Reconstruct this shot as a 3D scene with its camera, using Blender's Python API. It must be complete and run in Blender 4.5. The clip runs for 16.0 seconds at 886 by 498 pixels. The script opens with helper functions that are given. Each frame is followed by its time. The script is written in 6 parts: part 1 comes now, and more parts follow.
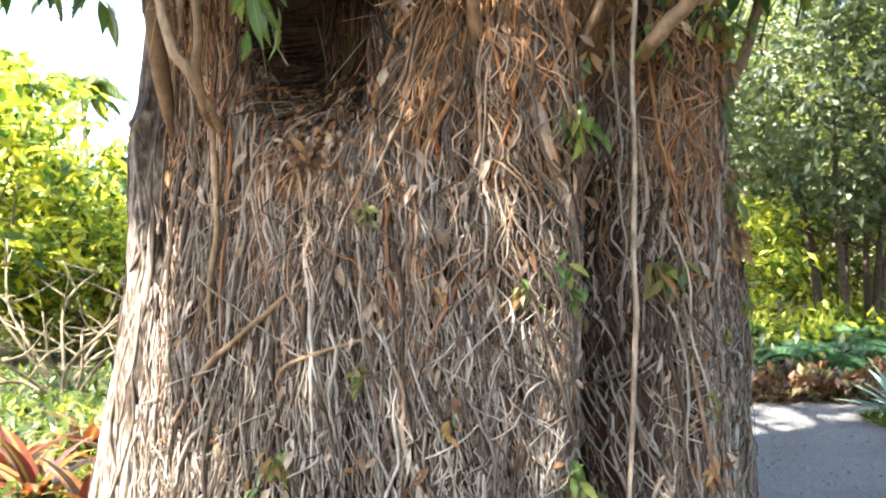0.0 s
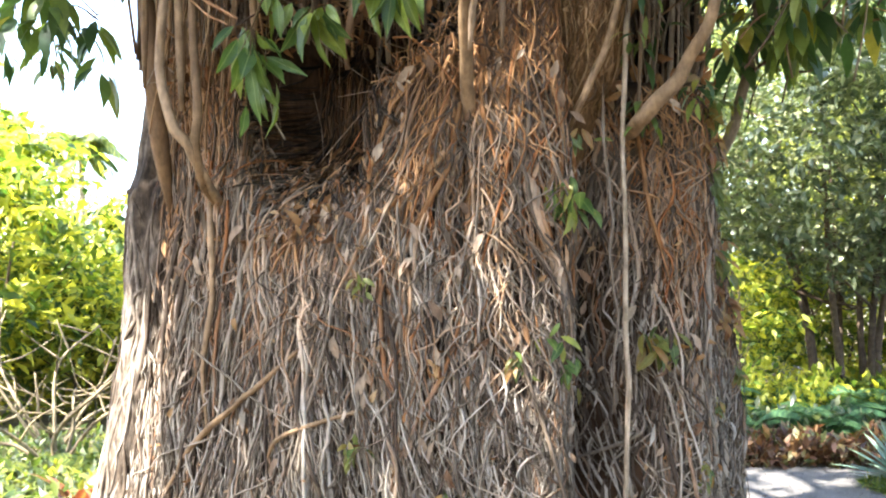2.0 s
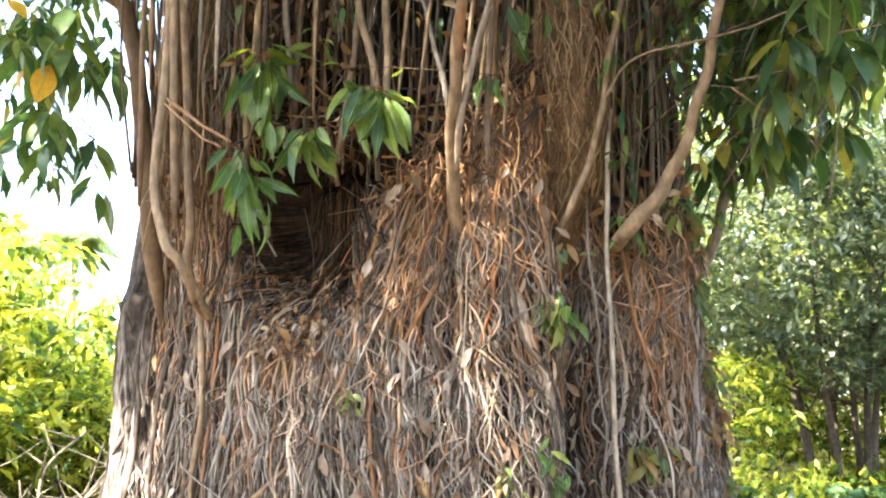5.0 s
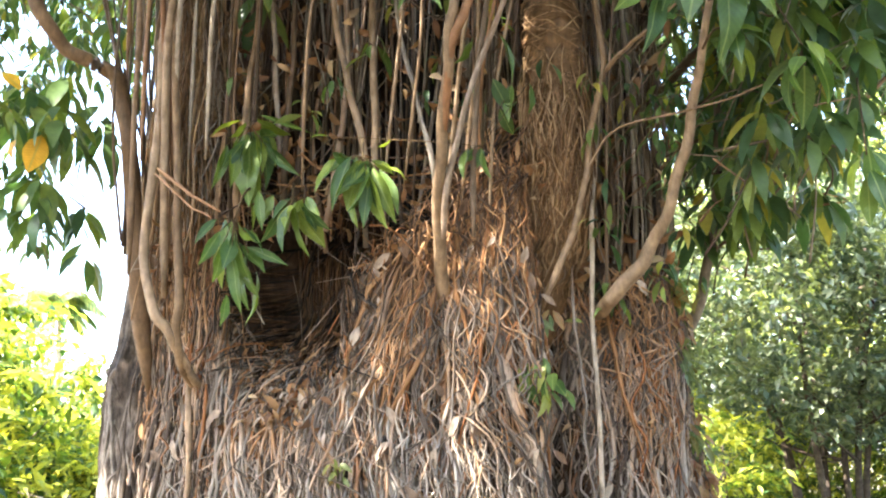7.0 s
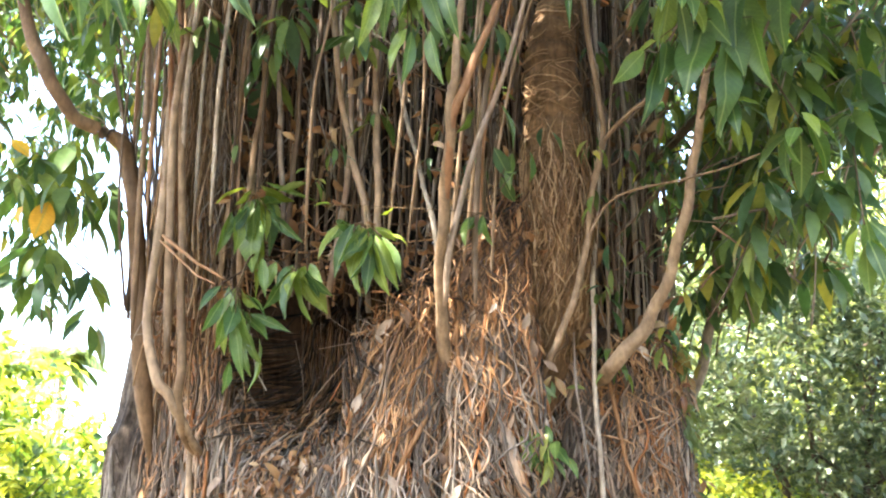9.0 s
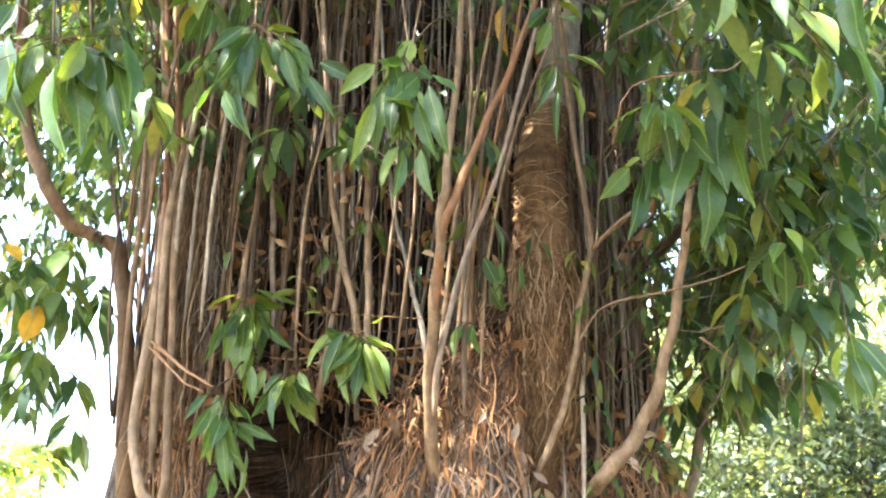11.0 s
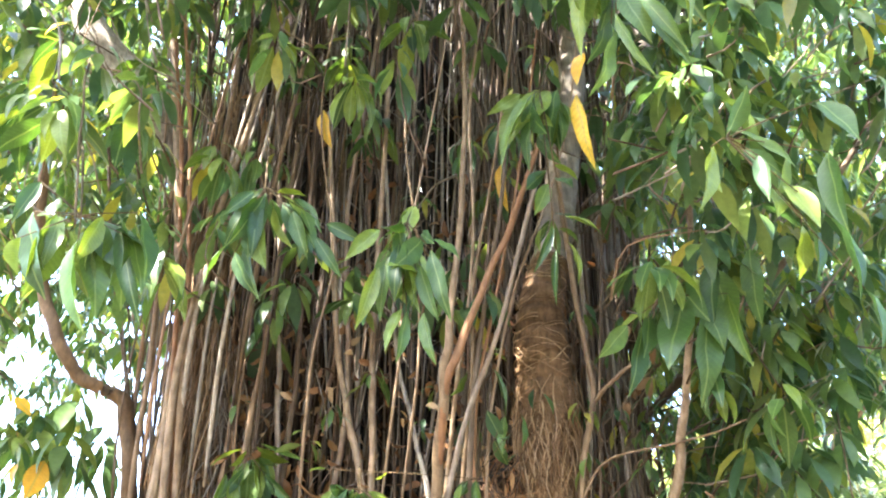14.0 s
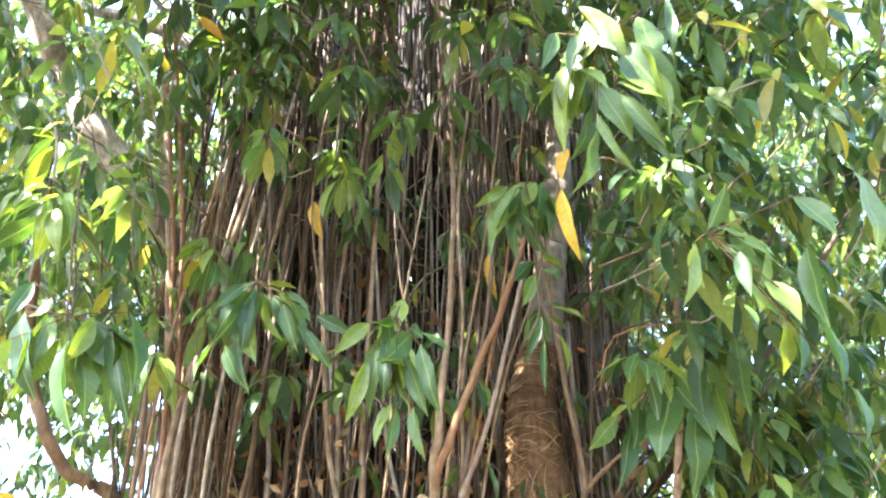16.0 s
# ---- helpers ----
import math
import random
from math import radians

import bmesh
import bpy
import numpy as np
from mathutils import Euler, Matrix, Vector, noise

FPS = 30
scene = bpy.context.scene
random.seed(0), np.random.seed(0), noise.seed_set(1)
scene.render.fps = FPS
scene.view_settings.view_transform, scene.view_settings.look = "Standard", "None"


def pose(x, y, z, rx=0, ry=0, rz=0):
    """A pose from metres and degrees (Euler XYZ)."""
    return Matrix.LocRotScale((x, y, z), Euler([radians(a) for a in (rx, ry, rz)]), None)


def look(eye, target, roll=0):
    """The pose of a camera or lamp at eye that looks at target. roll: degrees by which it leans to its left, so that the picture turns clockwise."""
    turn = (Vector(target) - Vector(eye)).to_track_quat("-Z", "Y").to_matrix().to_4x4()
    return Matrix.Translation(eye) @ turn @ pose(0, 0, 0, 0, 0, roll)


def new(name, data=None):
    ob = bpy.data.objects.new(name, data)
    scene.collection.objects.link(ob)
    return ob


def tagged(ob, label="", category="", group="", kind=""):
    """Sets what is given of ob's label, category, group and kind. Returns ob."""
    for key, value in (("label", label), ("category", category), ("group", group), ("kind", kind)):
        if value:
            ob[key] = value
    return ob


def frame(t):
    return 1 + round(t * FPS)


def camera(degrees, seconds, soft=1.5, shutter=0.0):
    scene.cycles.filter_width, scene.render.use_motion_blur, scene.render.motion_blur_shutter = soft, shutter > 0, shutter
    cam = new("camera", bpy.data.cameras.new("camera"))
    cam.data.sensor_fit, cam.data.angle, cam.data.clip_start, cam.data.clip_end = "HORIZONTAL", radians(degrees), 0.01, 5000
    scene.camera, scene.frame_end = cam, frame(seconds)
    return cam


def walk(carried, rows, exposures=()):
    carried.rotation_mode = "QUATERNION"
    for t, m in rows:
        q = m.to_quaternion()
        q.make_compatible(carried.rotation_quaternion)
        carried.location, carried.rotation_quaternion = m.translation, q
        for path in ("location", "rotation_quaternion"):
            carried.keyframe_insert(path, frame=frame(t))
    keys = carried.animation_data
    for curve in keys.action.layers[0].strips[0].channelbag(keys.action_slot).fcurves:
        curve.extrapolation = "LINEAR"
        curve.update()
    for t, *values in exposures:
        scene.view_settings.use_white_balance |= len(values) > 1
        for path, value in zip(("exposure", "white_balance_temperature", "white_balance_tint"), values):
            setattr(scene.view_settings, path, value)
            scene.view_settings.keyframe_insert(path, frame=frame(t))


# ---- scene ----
cam = camera(51.9, 16.0, soft=2.15)
METRES, EYE, TILT, LEAN, TURN = 0.5, 1.5, 0.0, 0.0, 0.0
ROWS = [
    (0.0, 0.0, 0.0, 0.0, 0.0, 0.0, -0.0),
    (0.5, -0.0053, 0.0015, 0.029, 0.06, 1.0, -0.13),
    (1.0, -0.0017, -0.0218, 0.0557, 0.11, 1.93, -0.01),
    (1.5, 0.0054, -0.0414, 0.0757, -0.08, 2.7, -0.14),
    (2.0, 0.0103, -0.0654, 0.099, -0.31, 3.56, -0.21),
    (2.5, 0.0118, -0.0831, 0.1323, -0.34, 4.98, -0.05),
    (3.0, 0.0191, -0.1006, 0.1622, -0.52, 6.17, 0.1),
    (3.5, 0.0273, -0.1193, 0.1821, -0.78, 6.95, 0.22),
    (6.0, 0.0402, -0.2066, 0.2664, -0.73, 11.06, 0.39),
    (6.5, 0.0458, -0.228, 0.2843, -1.1, 11.84, 0.35),
    (7.0, 0.0468, -0.2507, 0.3028, -1.38, 12.88, 0.67),
    (7.5, 0.0472, -0.2718, 0.3284, -1.3, 14.12, 0.56),
    (8.0, 0.0469, -0.2814, 0.3452, -1.25, 14.78, 0.65),
    (10.5, 0.0596, -0.3695, 0.441, -1.26, 20.38, 0.49),
    (11.0, 0.0605, -0.391, 0.4673, -1.88, 22.08, 0.37),
    (11.5, 0.0579, -0.4237, 0.4821, -1.97, 23.09, 0.15),
    (12.0, 0.0535, -0.4595, 0.4996, -1.92, 24.26, -0.02),
    (12.5, 0.0637, -0.4918, 0.51, -1.82, 25.43, 0.18),
    (13.0, 0.0719, -0.5232, 0.5342, -1.45, 27.05, 0.59),
    (13.5, 0.0735, -0.559, 0.5554, -1.34, 28.53, 0.69),
    (14.0, 0.075, -0.5992, 0.5757, -1.39, 30.08, 0.53),
    (14.5, 0.0804, -0.6289, 0.592, -1.31, 31.23, 0.95),
    (15.0, 0.0906, -0.6602, 0.6089, -1.39, 32.53, 0.99),
    (15.5, 0.0938, -0.6826, 0.6165, -1.26, 33.33, 1.03),
    (16.0, 0.0917, -0.7117, 0.6285, -1.58, 34.84, 1.19),
]
walk(cam, [(t, pose(0, 0, EYE, TILT, LEAN, TURN) @ pose(METRES * x, METRES * y, METRES * z, 90 + pitch, roll, yaw)) for t, x, y, z, yaw, pitch, roll in ROWS], [(0.0, 3.36, 6450, 13), (3.5, 3.62, 6400, 13), (7.0, 3.94, 6350, 13), (11.0, 4.25, 6250, 13), (16.0, 4.46, 6000, 13)])

# ---- world and sun ----
SUN = Vector((-0.82, -0.57, 0.0)).normalized() * math.cos(radians(56)) + Vector((0, 0, math.sin(radians(56))))
world = bpy.data.worlds.new("world")
scene.world = world
world.use_nodes = True
wn = world.node_tree.nodes
sky = wn.new("ShaderNodeTexSky")
sky.sky_type, sky.sun_disc = "NISHITA", False
sky.sun_elevation, sky.sun_rotation = radians(56), math.atan2(SUN.x, SUN.y)
sky.dust_density, sky.air_density = 2.0, 1.0
world.node_tree.links.new(sky.outputs[0], wn["Background"].inputs[0])
wn["Background"].inputs[1].default_value = 0.15
lamp = bpy.data.lights.new("sun", "SUN")
lamp.energy, lamp.angle, lamp.color = 4.2, radians(0.6), (1.0, 0.95, 0.86)
new("sun", lamp).matrix_world = look(SUN * 40, (0, 0, 0))


# ---- materials ----
def nodes_of(name):
    m = bpy.data.materials.new(name)
    m.use_nodes = True
    return m, m.node_tree.nodes, m.node_tree.links


def ramp(n, stops):
    r = n.new("ShaderNodeValToRGB")
    e = r.color_ramp.elements
    while len(e) < len(stops):
        e.new(0.5)
    for el, (p, c) in zip(e, stops):
        el.position, el.color = p, (*c, 1)
    return r


def noise_of(n, l, scale, detail=4, stretch=None, rough=0.6):
    t = n.new("ShaderNodeTexNoise")
    t.inputs["Scale"].default_value, t.inputs["Detail"].default_value, t.inputs["Roughness"].default_value = scale, detail, rough
    g = n.new("ShaderNodeNewGeometry")
    if stretch:
        mp = n.new("ShaderNodeMapping")
        mp.inputs["Scale"].default_value = stretch
        l.new(g.outputs["Position"], mp.inputs["Vector"])
        l.new(mp.outputs[0], t.inputs["Vector"])
    else:
        l.new(g.outputs["Position"], t.inputs["Vector"])
    return t


def maths(n, l, op, a, b):
    m = n.new("ShaderNodeMath")
    m.operation = op
    for i, v in enumerate((a, b)):
        if isinstance(v, (int, float)):
            m.inputs[i].default_value = v
        else:
            l.new(v, m.inputs[i])
    return m.outputs[0]


def blend(n, l, mode, fac, a, b):
    m = n.new("ShaderNodeMix")
    m.data_type, m.blend_type = "RGBA", mode
    for k, v in ((0, fac), (6, a), (7, b)):
        if isinstance(v, (int, float)):
            m.inputs[k].default_value = v
        elif isinstance(v, tuple):
            m.inputs[k].default_value = (*v, 1)
        else:
            l.new(v, m.inputs[k])
    return m.outputs[2]


def bump_in(n, l, b, height, strength, distance):
    bp = n.new("ShaderNodeBump")
    bp.inputs["Strength"].default_value, bp.inputs["Distance"].default_value = strength, distance
    l.new(height, bp.inputs["Height"])
    l.new(bp.outputs[0], b.inputs["Normal"])


def random_of(n, l, single):
    """A random number a piece: by object for single pieces, by island for joined ones."""
    if single:
        return n.new("ShaderNodeObjectInfo").outputs["Random"]
    return n.new("ShaderNodeNewGeometry").outputs["Random Per Island"]


def fibre_mat(name, stops, single=False, shift=0.5, rough=0.85, dirt=0.5, fresh=None, relief=0.004):
    """Bark-like skin: a random tone a piece from the ramp, broad patches, fine streaks along the height."""
    m, n, l = nodes_of(name)
    b = n["Principled BSDF"]
    broad = noise_of(n, l, 2.2, 3)
    f = maths(n, l, "ADD", maths(n, l, "MULTIPLY", random_of(n, l, single), 1 - shift), maths(n, l, "MULTIPLY", broad.outputs[0], shift))
    c = ramp(n, stops)
    l.new(f, c.inputs[0])
    tone = c.outputs[0]
    if fresh:  # younger, redder roots higher up the trunk
        pos = n.new("ShaderNodeSeparateXYZ")
        l.new(n.new("ShaderNodeNewGeometry").outputs["Position"], pos.inputs[0])
        h = maths(n, l, "ADD", pos.outputs[2], maths(n, l, "MULTIPLY", noise_of(n, l, 3.0, 3).outputs[0], 1.8))
        h = maths(n, l, "ADD", h, maths(n, l, "MULTIPLY", random_of(n, l, single), 1.7))
        age = ramp(n, [(0.0, (0, 0, 0)), (1.0, (1, 1, 1))])
        l.new(maths(n, l, "MULTIPLY", maths(n, l, "SUBTRACT", h, 3.3), 1.1), age.inputs[0])
        tone = blend(n, l, "MIX", age.outputs[0], tone, blend(n, l, "MULTIPLY", 1.0, tone, fresh))
    fine = noise_of(n, l, 60, 5, (1, 1, 0.25))
    mott = ramp(n, [(0.3, (1 - dirt, 1 - dirt, 1 - dirt)), (0.7, (1.15, 1.12, 1.08))])
    l.new(fine.outputs[0], mott.inputs[0])
    mid = ramp(n, [(0.32, (1 - dirt * 0.8, 1 - dirt * 0.85, 1 - dirt * 0.9)), (0.62, (1.12, 1.1, 1.08))])
    l.new(noise_of(n, l, 17, 4).outputs[0], mid.inputs[0])
    l.new(blend(n, l, "MULTIPLY", 1.0, blend(n, l, "MULTIPLY", 1.0, tone, mott.outputs[0]), mid.outputs[0]), b.inputs["Base Color"])
    b.inputs["Roughness"].default_value = rough
    b.inputs["Specular IOR Level"].default_value = 0.15
    bump_in(n, l, b, fine.outputs[0], 0.5, relief)
    return m


def leaf_mat(name, stops, glow, single=False, gloss=0.35, mix=0.4, patch=None):
    """Thin leaf: waxy skin above a translucent body."""
    m, n, l = nodes_of(name)
    b = n["Principled BSDF"]
    c = ramp(n, stops)
    f = random_of(n, l, single)
    if patch:
        broad = noise_of(n, l, patch, 2)
        f = maths(n, l, "ADD", maths(n, l, "MULTIPLY", f, 0.55), maths(n, l, "MULTIPLY", broad.outputs[0], 0.5))
    l.new(f, c.inputs[0])
    vein = noise_of(n, l, 45, 3)
    v = ramp(n, [(0.3, (0.8, 0.82, 0.75)), (0.75, (1.15, 1.12, 1.1))])
    l.new(vein.outputs[0], v.inputs[0])
    col = blend(n, l, "MULTIPLY", 1.0, c.outputs[0], v.outputs[0])
    if single:  # pale midrib and faint side veins, in the leaf's own measure
        xyz = n.new("ShaderNodeSeparateXYZ")
        l.new(n.new("ShaderNodeTexCoord").outputs["Object"], xyz.inputs[0])
        off = maths(n, l, "ABSOLUTE", xyz.outputs[1], 0.0)
        rib = ramp(n, [(0.006, (1.0, 1.0, 1.0)), (0.016, (0.0, 0.0, 0.0))])
        l.new(off, rib.inputs[0])
        side = maths(n, l, "SINE", maths(n, l, "MULTIPLY", maths(n, l, "SUBTRACT", xyz.outputs[0], maths(n, l, "MULTIPLY", off, 0.9)), 95.0), 0.0)
        tone = ramp(n, [(0.0, (0.93, 0.93, 0.93)), (1.0, (1.07, 1.07, 1.05))])
        l.new(side, tone.inputs[0])
        col = blend(n, l, "MULTIPLY", 1.0, col, tone.outputs[0])
        col = blend(n, l, "MIX", maths(n, l, "MULTIPLY", rib.outputs[0], 0.5), col, (0.20, 0.25, 0.08))
    l.new(col, b.inputs["Base Color"])
    b.inputs["Roughness"].default_value = gloss
    b.inputs["Specular IOR Level"].default_value = 0.3
    bump_in(n, l, b, vein.outputs[0], 0.15, 0.003)
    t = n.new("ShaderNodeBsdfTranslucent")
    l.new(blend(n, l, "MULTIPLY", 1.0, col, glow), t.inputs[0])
    s = n.new("ShaderNodeMixShader")
    s.inputs[0].default_value = mix
    l.new(b.outputs[0], s.inputs[1])
    l.new(t.outputs[0], s.inputs[2])
    l.new(s.outputs[0], n["Material Output"].inputs[0])
    return m


ROOT = [(0.08, (0.042, 0.031, 0.024)), (0.28, (0.100, 0.079, 0.060)), (0.48, (0.195, 0.170, 0.139)), (0.68, (0.39, 0.362, 0.318)), (0.82, (0.225, 0.19, 0.15)), (0.96, (0.235, 0.130, 0.070))]
FRESH = (0.90, 0.56, 0.31)
root_joined = fibre_mat("dry_root_fibres", ROOT, False, 0.2, dirt=0.3, fresh=FRESH)
# root ramp scaled down: the shade between strands is put into the colour
shaded_root = fibre_mat("shaded_root_fibres", [(p, tuple(0.34 * q for q in c)) for p, c in ROOT], False, 0.25, fresh=FRESH)
# darker still, for the deep shade painted in behind the shoots
shaded_fibre = fibre_mat("shaded_core_fibres", [(p, tuple(0.17 * q for q in c)) for p, c in ROOT], False, 0.25)
root_single = fibre_mat("dry_root", ROOT, True, 0.2, dirt=0.3, fresh=FRESH)
STEM = [(0.1, (0.050, 0.034, 0.021)), (0.3, (0.115, 0.077, 0.047)), (0.52, (0.175, 0.138, 0.098)), (0.75, (0.25, 0.222, 0.178)), (0.93, (0.24, 0.13, 0.062))]
stem_single = fibre_mat("shoot_bark", STEM, True, 0.2, 0.7, 0.35)
warm_stem = fibre_mat("tan_shoot_bark", [(0.25, (0.14, 0.088, 0.047)), (0.5, (0.21, 0.143, 0.083)), (0.75, (0.29, 0.21, 0.135))], True, 0.6, 0.65, 0.4)
orange_stem = fibre_mat("orange_shoot_bark", [(0.3, (0.20, 0.100, 0.046)), (0.7, (0.30, 0.172, 0.09))], True, 0.6, 0.65, 0.3)
wound_mat = fibre_mat("wound_root_fibres", [(0.1, (0.085, 0.05, 0.024)), (0.5, (0.22, 0.134, 0.066)), (0.9, (0.37, 0.26, 0.15))], False, 0.3, 0.85, 0.4)
stem_joined = fibre_mat("thin_shoot_bark", STEM, False, 0.2, 0.75, 0.35)
# core bark far below its own tone: shade of the gaps painted in
core_shade_mat = fibre_mat("shaded_core_bark", [(0.3, (0.02, 0.012, 0.008)), (0.7, (0.055, 0.032, 0.018))], True, 0.8)
grey_bark = fibre_mat("grey_trunk_bark", [(0.34, (0.05, 0.038, 0.028)), (0.44, (0.17, 0.14, 0.11)), (0.53, (0.40, 0.36, 0.31)), (0.66, (0.60, 0.56, 0.50))], True, 0.92, 0.85, 0.85, relief=0.02)
ridge_bark = fibre_mat("grey_bark_ridges", [(0.15, (0.06, 0.046, 0.034)), (0.4, (0.15, 0.122, 0.095)), (0.65, (0.32, 0.285, 0.24)), (0.9, (0.50, 0.46, 0.40))], False, 0.45, dirt=0.6)
foot_bark = fibre_mat("pale_foot_bark", [(0.3, (0.16, 0.125, 0.09)), (0.45, (0.34, 0.30, 0.245)), (0.6, (0.56, 0.52, 0.46))], True, 0.9, 0.85, 0.45, relief=0.012)
far_bark = fibre_mat("dark_bark", [(0.3, (0.06, 0.045, 0.035)), (0.7, (0.16, 0.12, 0.09))], True, 0.8)
flake_mat = fibre_mat("dry_bark_flake", [(0.15, (0.12, 0.07, 0.04)), (0.5, (0.24, 0.175, 0.125)), (0.9, (0.40, 0.335, 0.265))], False, 0.2, 0.8, 0.4)
twig_bark = fibre_mat("brown_leaf_twig", [(0.3, (0.06, 0.045, 0.02)), (0.7, (0.13, 0.085, 0.04))], True, 0.6)
pale_root = fibre_mat("pale_hanging_root", [(0.3, (0.27, 0.215, 0.155)), (0.7, (0.46, 0.39, 0.30))], True, 0.8, 0.8, 0.5)
pale_twig = fibre_mat("pale_bare_twig", [(0.3, (0.17, 0.135, 0.085)), (0.7, (0.38, 0.325, 0.22))], True, 0.7)
FIG = [(0.0, (0.028, 0.060, 0.025)), (0.35, (0.048, 0.090, 0.033)), (0.65, (0.082, 0.126, 0.036)), (0.92, (0.135, 0.172, 0.04)), (0.99, (0.26, 0.22, 0.04))]
ring_bark = fibre_mat("ringed_stem_bark", [(0.3, (0.10, 0.055, 0.024)), (0.55, (0.19, 0.118, 0.058)), (0.75, (0.29, 0.205, 0.115))], True, 0.8, 0.8)
bare_bark = fibre_mat("bare_ringed_bark", [(0.3, (0.10, 0.078, 0.052)), (0.5, (0.19, 0.158, 0.115)), (0.7, (0.29, 0.25, 0.19))], True, 0.85, 0.8, 0.4)
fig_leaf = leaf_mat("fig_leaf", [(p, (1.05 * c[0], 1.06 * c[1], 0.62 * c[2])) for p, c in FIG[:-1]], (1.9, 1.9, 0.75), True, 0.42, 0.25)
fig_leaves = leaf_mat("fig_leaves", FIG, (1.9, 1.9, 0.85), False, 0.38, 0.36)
yellow_leaf = leaf_mat("yellowed_leaf", [(0.2, (0.55, 0.30, 0.03)), (0.8, (0.62, 0.40, 0.04))], (1.2, 1.1, 0.8), True, 0.4, 0.4)
sprig_leaf = leaf_mat("young_sprig_leaf", [(0.0, (0.055, 0.09, 0.024)), (0.5, (0.14, 0.15, 0.04)), (0.9, (0.24, 0.13, 0.045))], (1.6, 1.6, 0.9), True, 0.45, 0.3)
dead_leaf = leaf_mat("dead_leaf", [(0.0, (0.075, 0.036, 0.015)), (0.45, (0.19, 0.09, 0.034)), (0.8, (0.26, 0.145, 0.06)), (1.0, (0.36, 0.26, 0.155))], (1.2, 1.0, 0.8), False, 0.7, 0.15)
dead_single = leaf_mat("withered_sprig_leaf", [(0.0, (0.13, 0.05, 0.02)), (0.5, (0.22, 0.10, 0.04)), (1.0, (0.30, 0.19, 0.08))], (1.2, 1.0, 0.8), True, 0.6, 0.2)
lime_leaves = leaf_mat("sunny_shrub_leaves", [(0.26, (0.03, 0.07, 0.02)), (0.46, (0.13, 0.19, 0.036)), (0.72, (0.46, 0.455, 0.085))], (2.0, 1.9, 0.8), False, 0.45, 0.45, 0.9)
dark_leaves = leaf_mat("dark_tree_leaves", [(0.15, (0.042, 0.066, 0.046)), (0.5, (0.105, 0.132, 0.088)), (0.85, (0.26, 0.27, 0.15))], (1.6, 1.8, 0.8), False, 0.30, 0.28, 0.8)
# far leaves: bright haze and sun are put into this paler colour
pale_leaves = leaf_mat("haze_paled_leaves", [(0.15, (0.06, 0.095, 0.025)), (0.45, (0.20, 0.24, 0.075)), (0.8, (0.38, 0.39, 0.14))], (1.6, 1.6, 0.9), False, 0.5, 0.4, 0.7)
blue_fern = leaf_mat("blue_green_fronds", [(0.15, (0.022, 0.06, 0.03)), (0.5, (0.055, 0.13, 0.062)), (0.85, (0.15, 0.25, 0.11))], (1.6, 1.8, 1.0), False, 0.5, 0.35, 1.2)
fern_leaves = leaf_mat("fern_fronds", [(0.15, (0.028, 0.055, 0.018)), (0.5, (0.085, 0.125, 0.03)), (0.85, (0.23, 0.24, 0.06))], (1.9, 1.9, 0.8), False, 0.5, 0.4, 1.2)
red_leaf = leaf_mat("red_bromeliad_leaf", [(0.1, (0.07, 0.018, 0.017)), (0.5, (0.115, 0.03, 0.024)), (0.8, (0.15, 0.052, 0.03)), (1.0, (0.30, 0.15, 0.05))], (1.6, 1.2, 0.8), True, 0.3, 0.3)
brown_leaves = leaf_mat("bronze_border_leaves", [(0.1, (0.045, 0.022, 0.014)), (0.45, (0.11, 0.055, 0.03)), (0.7, (0.19, 0.11, 0.055)), (0.95, (0.10, 0.12, 0.045))], (1.6, 1.3, 0.8), False, 0.45, 0.3)
agave_leaf = leaf_mat("blue_agave_leaf", [(0.2, (0.10, 0.17, 0.15)), (0.8, (0.17, 0.26, 0.23))], (1.0, 1.0, 1.0), True, 0.5, 0.08)


def gravel():
    m, n, l = nodes_of("fine_gravel")
    b = n["Principled BSDF"]
    c = ramp(n, [(0.36, (0.035, 0.033, 0.032)), (0.5, (0.08, 0.077, 0.073)), (0.64, (0.16, 0.155, 0.147))])
    l.new(noise_of(n, l, 55, 6, rough=0.8).outputs[0], c.inputs[0])
    p = ramp(n, [(0.35, (0.78, 0.76, 0.74)), (0.65, (1.1, 1.08, 1.05))])
    l.new(noise_of(n, l, 1.3, 5).outputs[0], p.inputs[0])
    l.new(blend(n, l, "MULTIPLY", 1.0, c.outputs[0], p.outputs[0]), b.inputs["Base Color"])
    b.inputs["Roughness"].default_value = 0.95
    bump_in(n, l, b, noise_of(n, l, 120, 3).outputs[0], 0.6, 0.01)
    return m


def soil():
    m, n, l = nodes_of("planted_soil")
    b = n["Principled BSDF"]
    c = ramp(n, [(0.3, (0.05, 0.035, 0.02)), (0.55, (0.11, 0.08, 0.045)), (0.75, (0.10, 0.13, 0.04))])
    l.new(noise_of(n, l, 6, 6).outputs[0], c.inputs[0])
    l.new(c.outputs[0], b.inputs["Base Color"])
    b.inputs["Roughness"].default_value = 0.95
    bump_in(n, l, b, noise_of(n, l, 25, 5).outputs[0], 0.8, 0.03)
    return m


gravel_mat, soil_mat = gravel(), soil()


# ---- mesh helpers ----


def unit(v):
    return v / np.maximum(np.linalg.norm(v, axis=-1, keepdims=True), 1e-9)


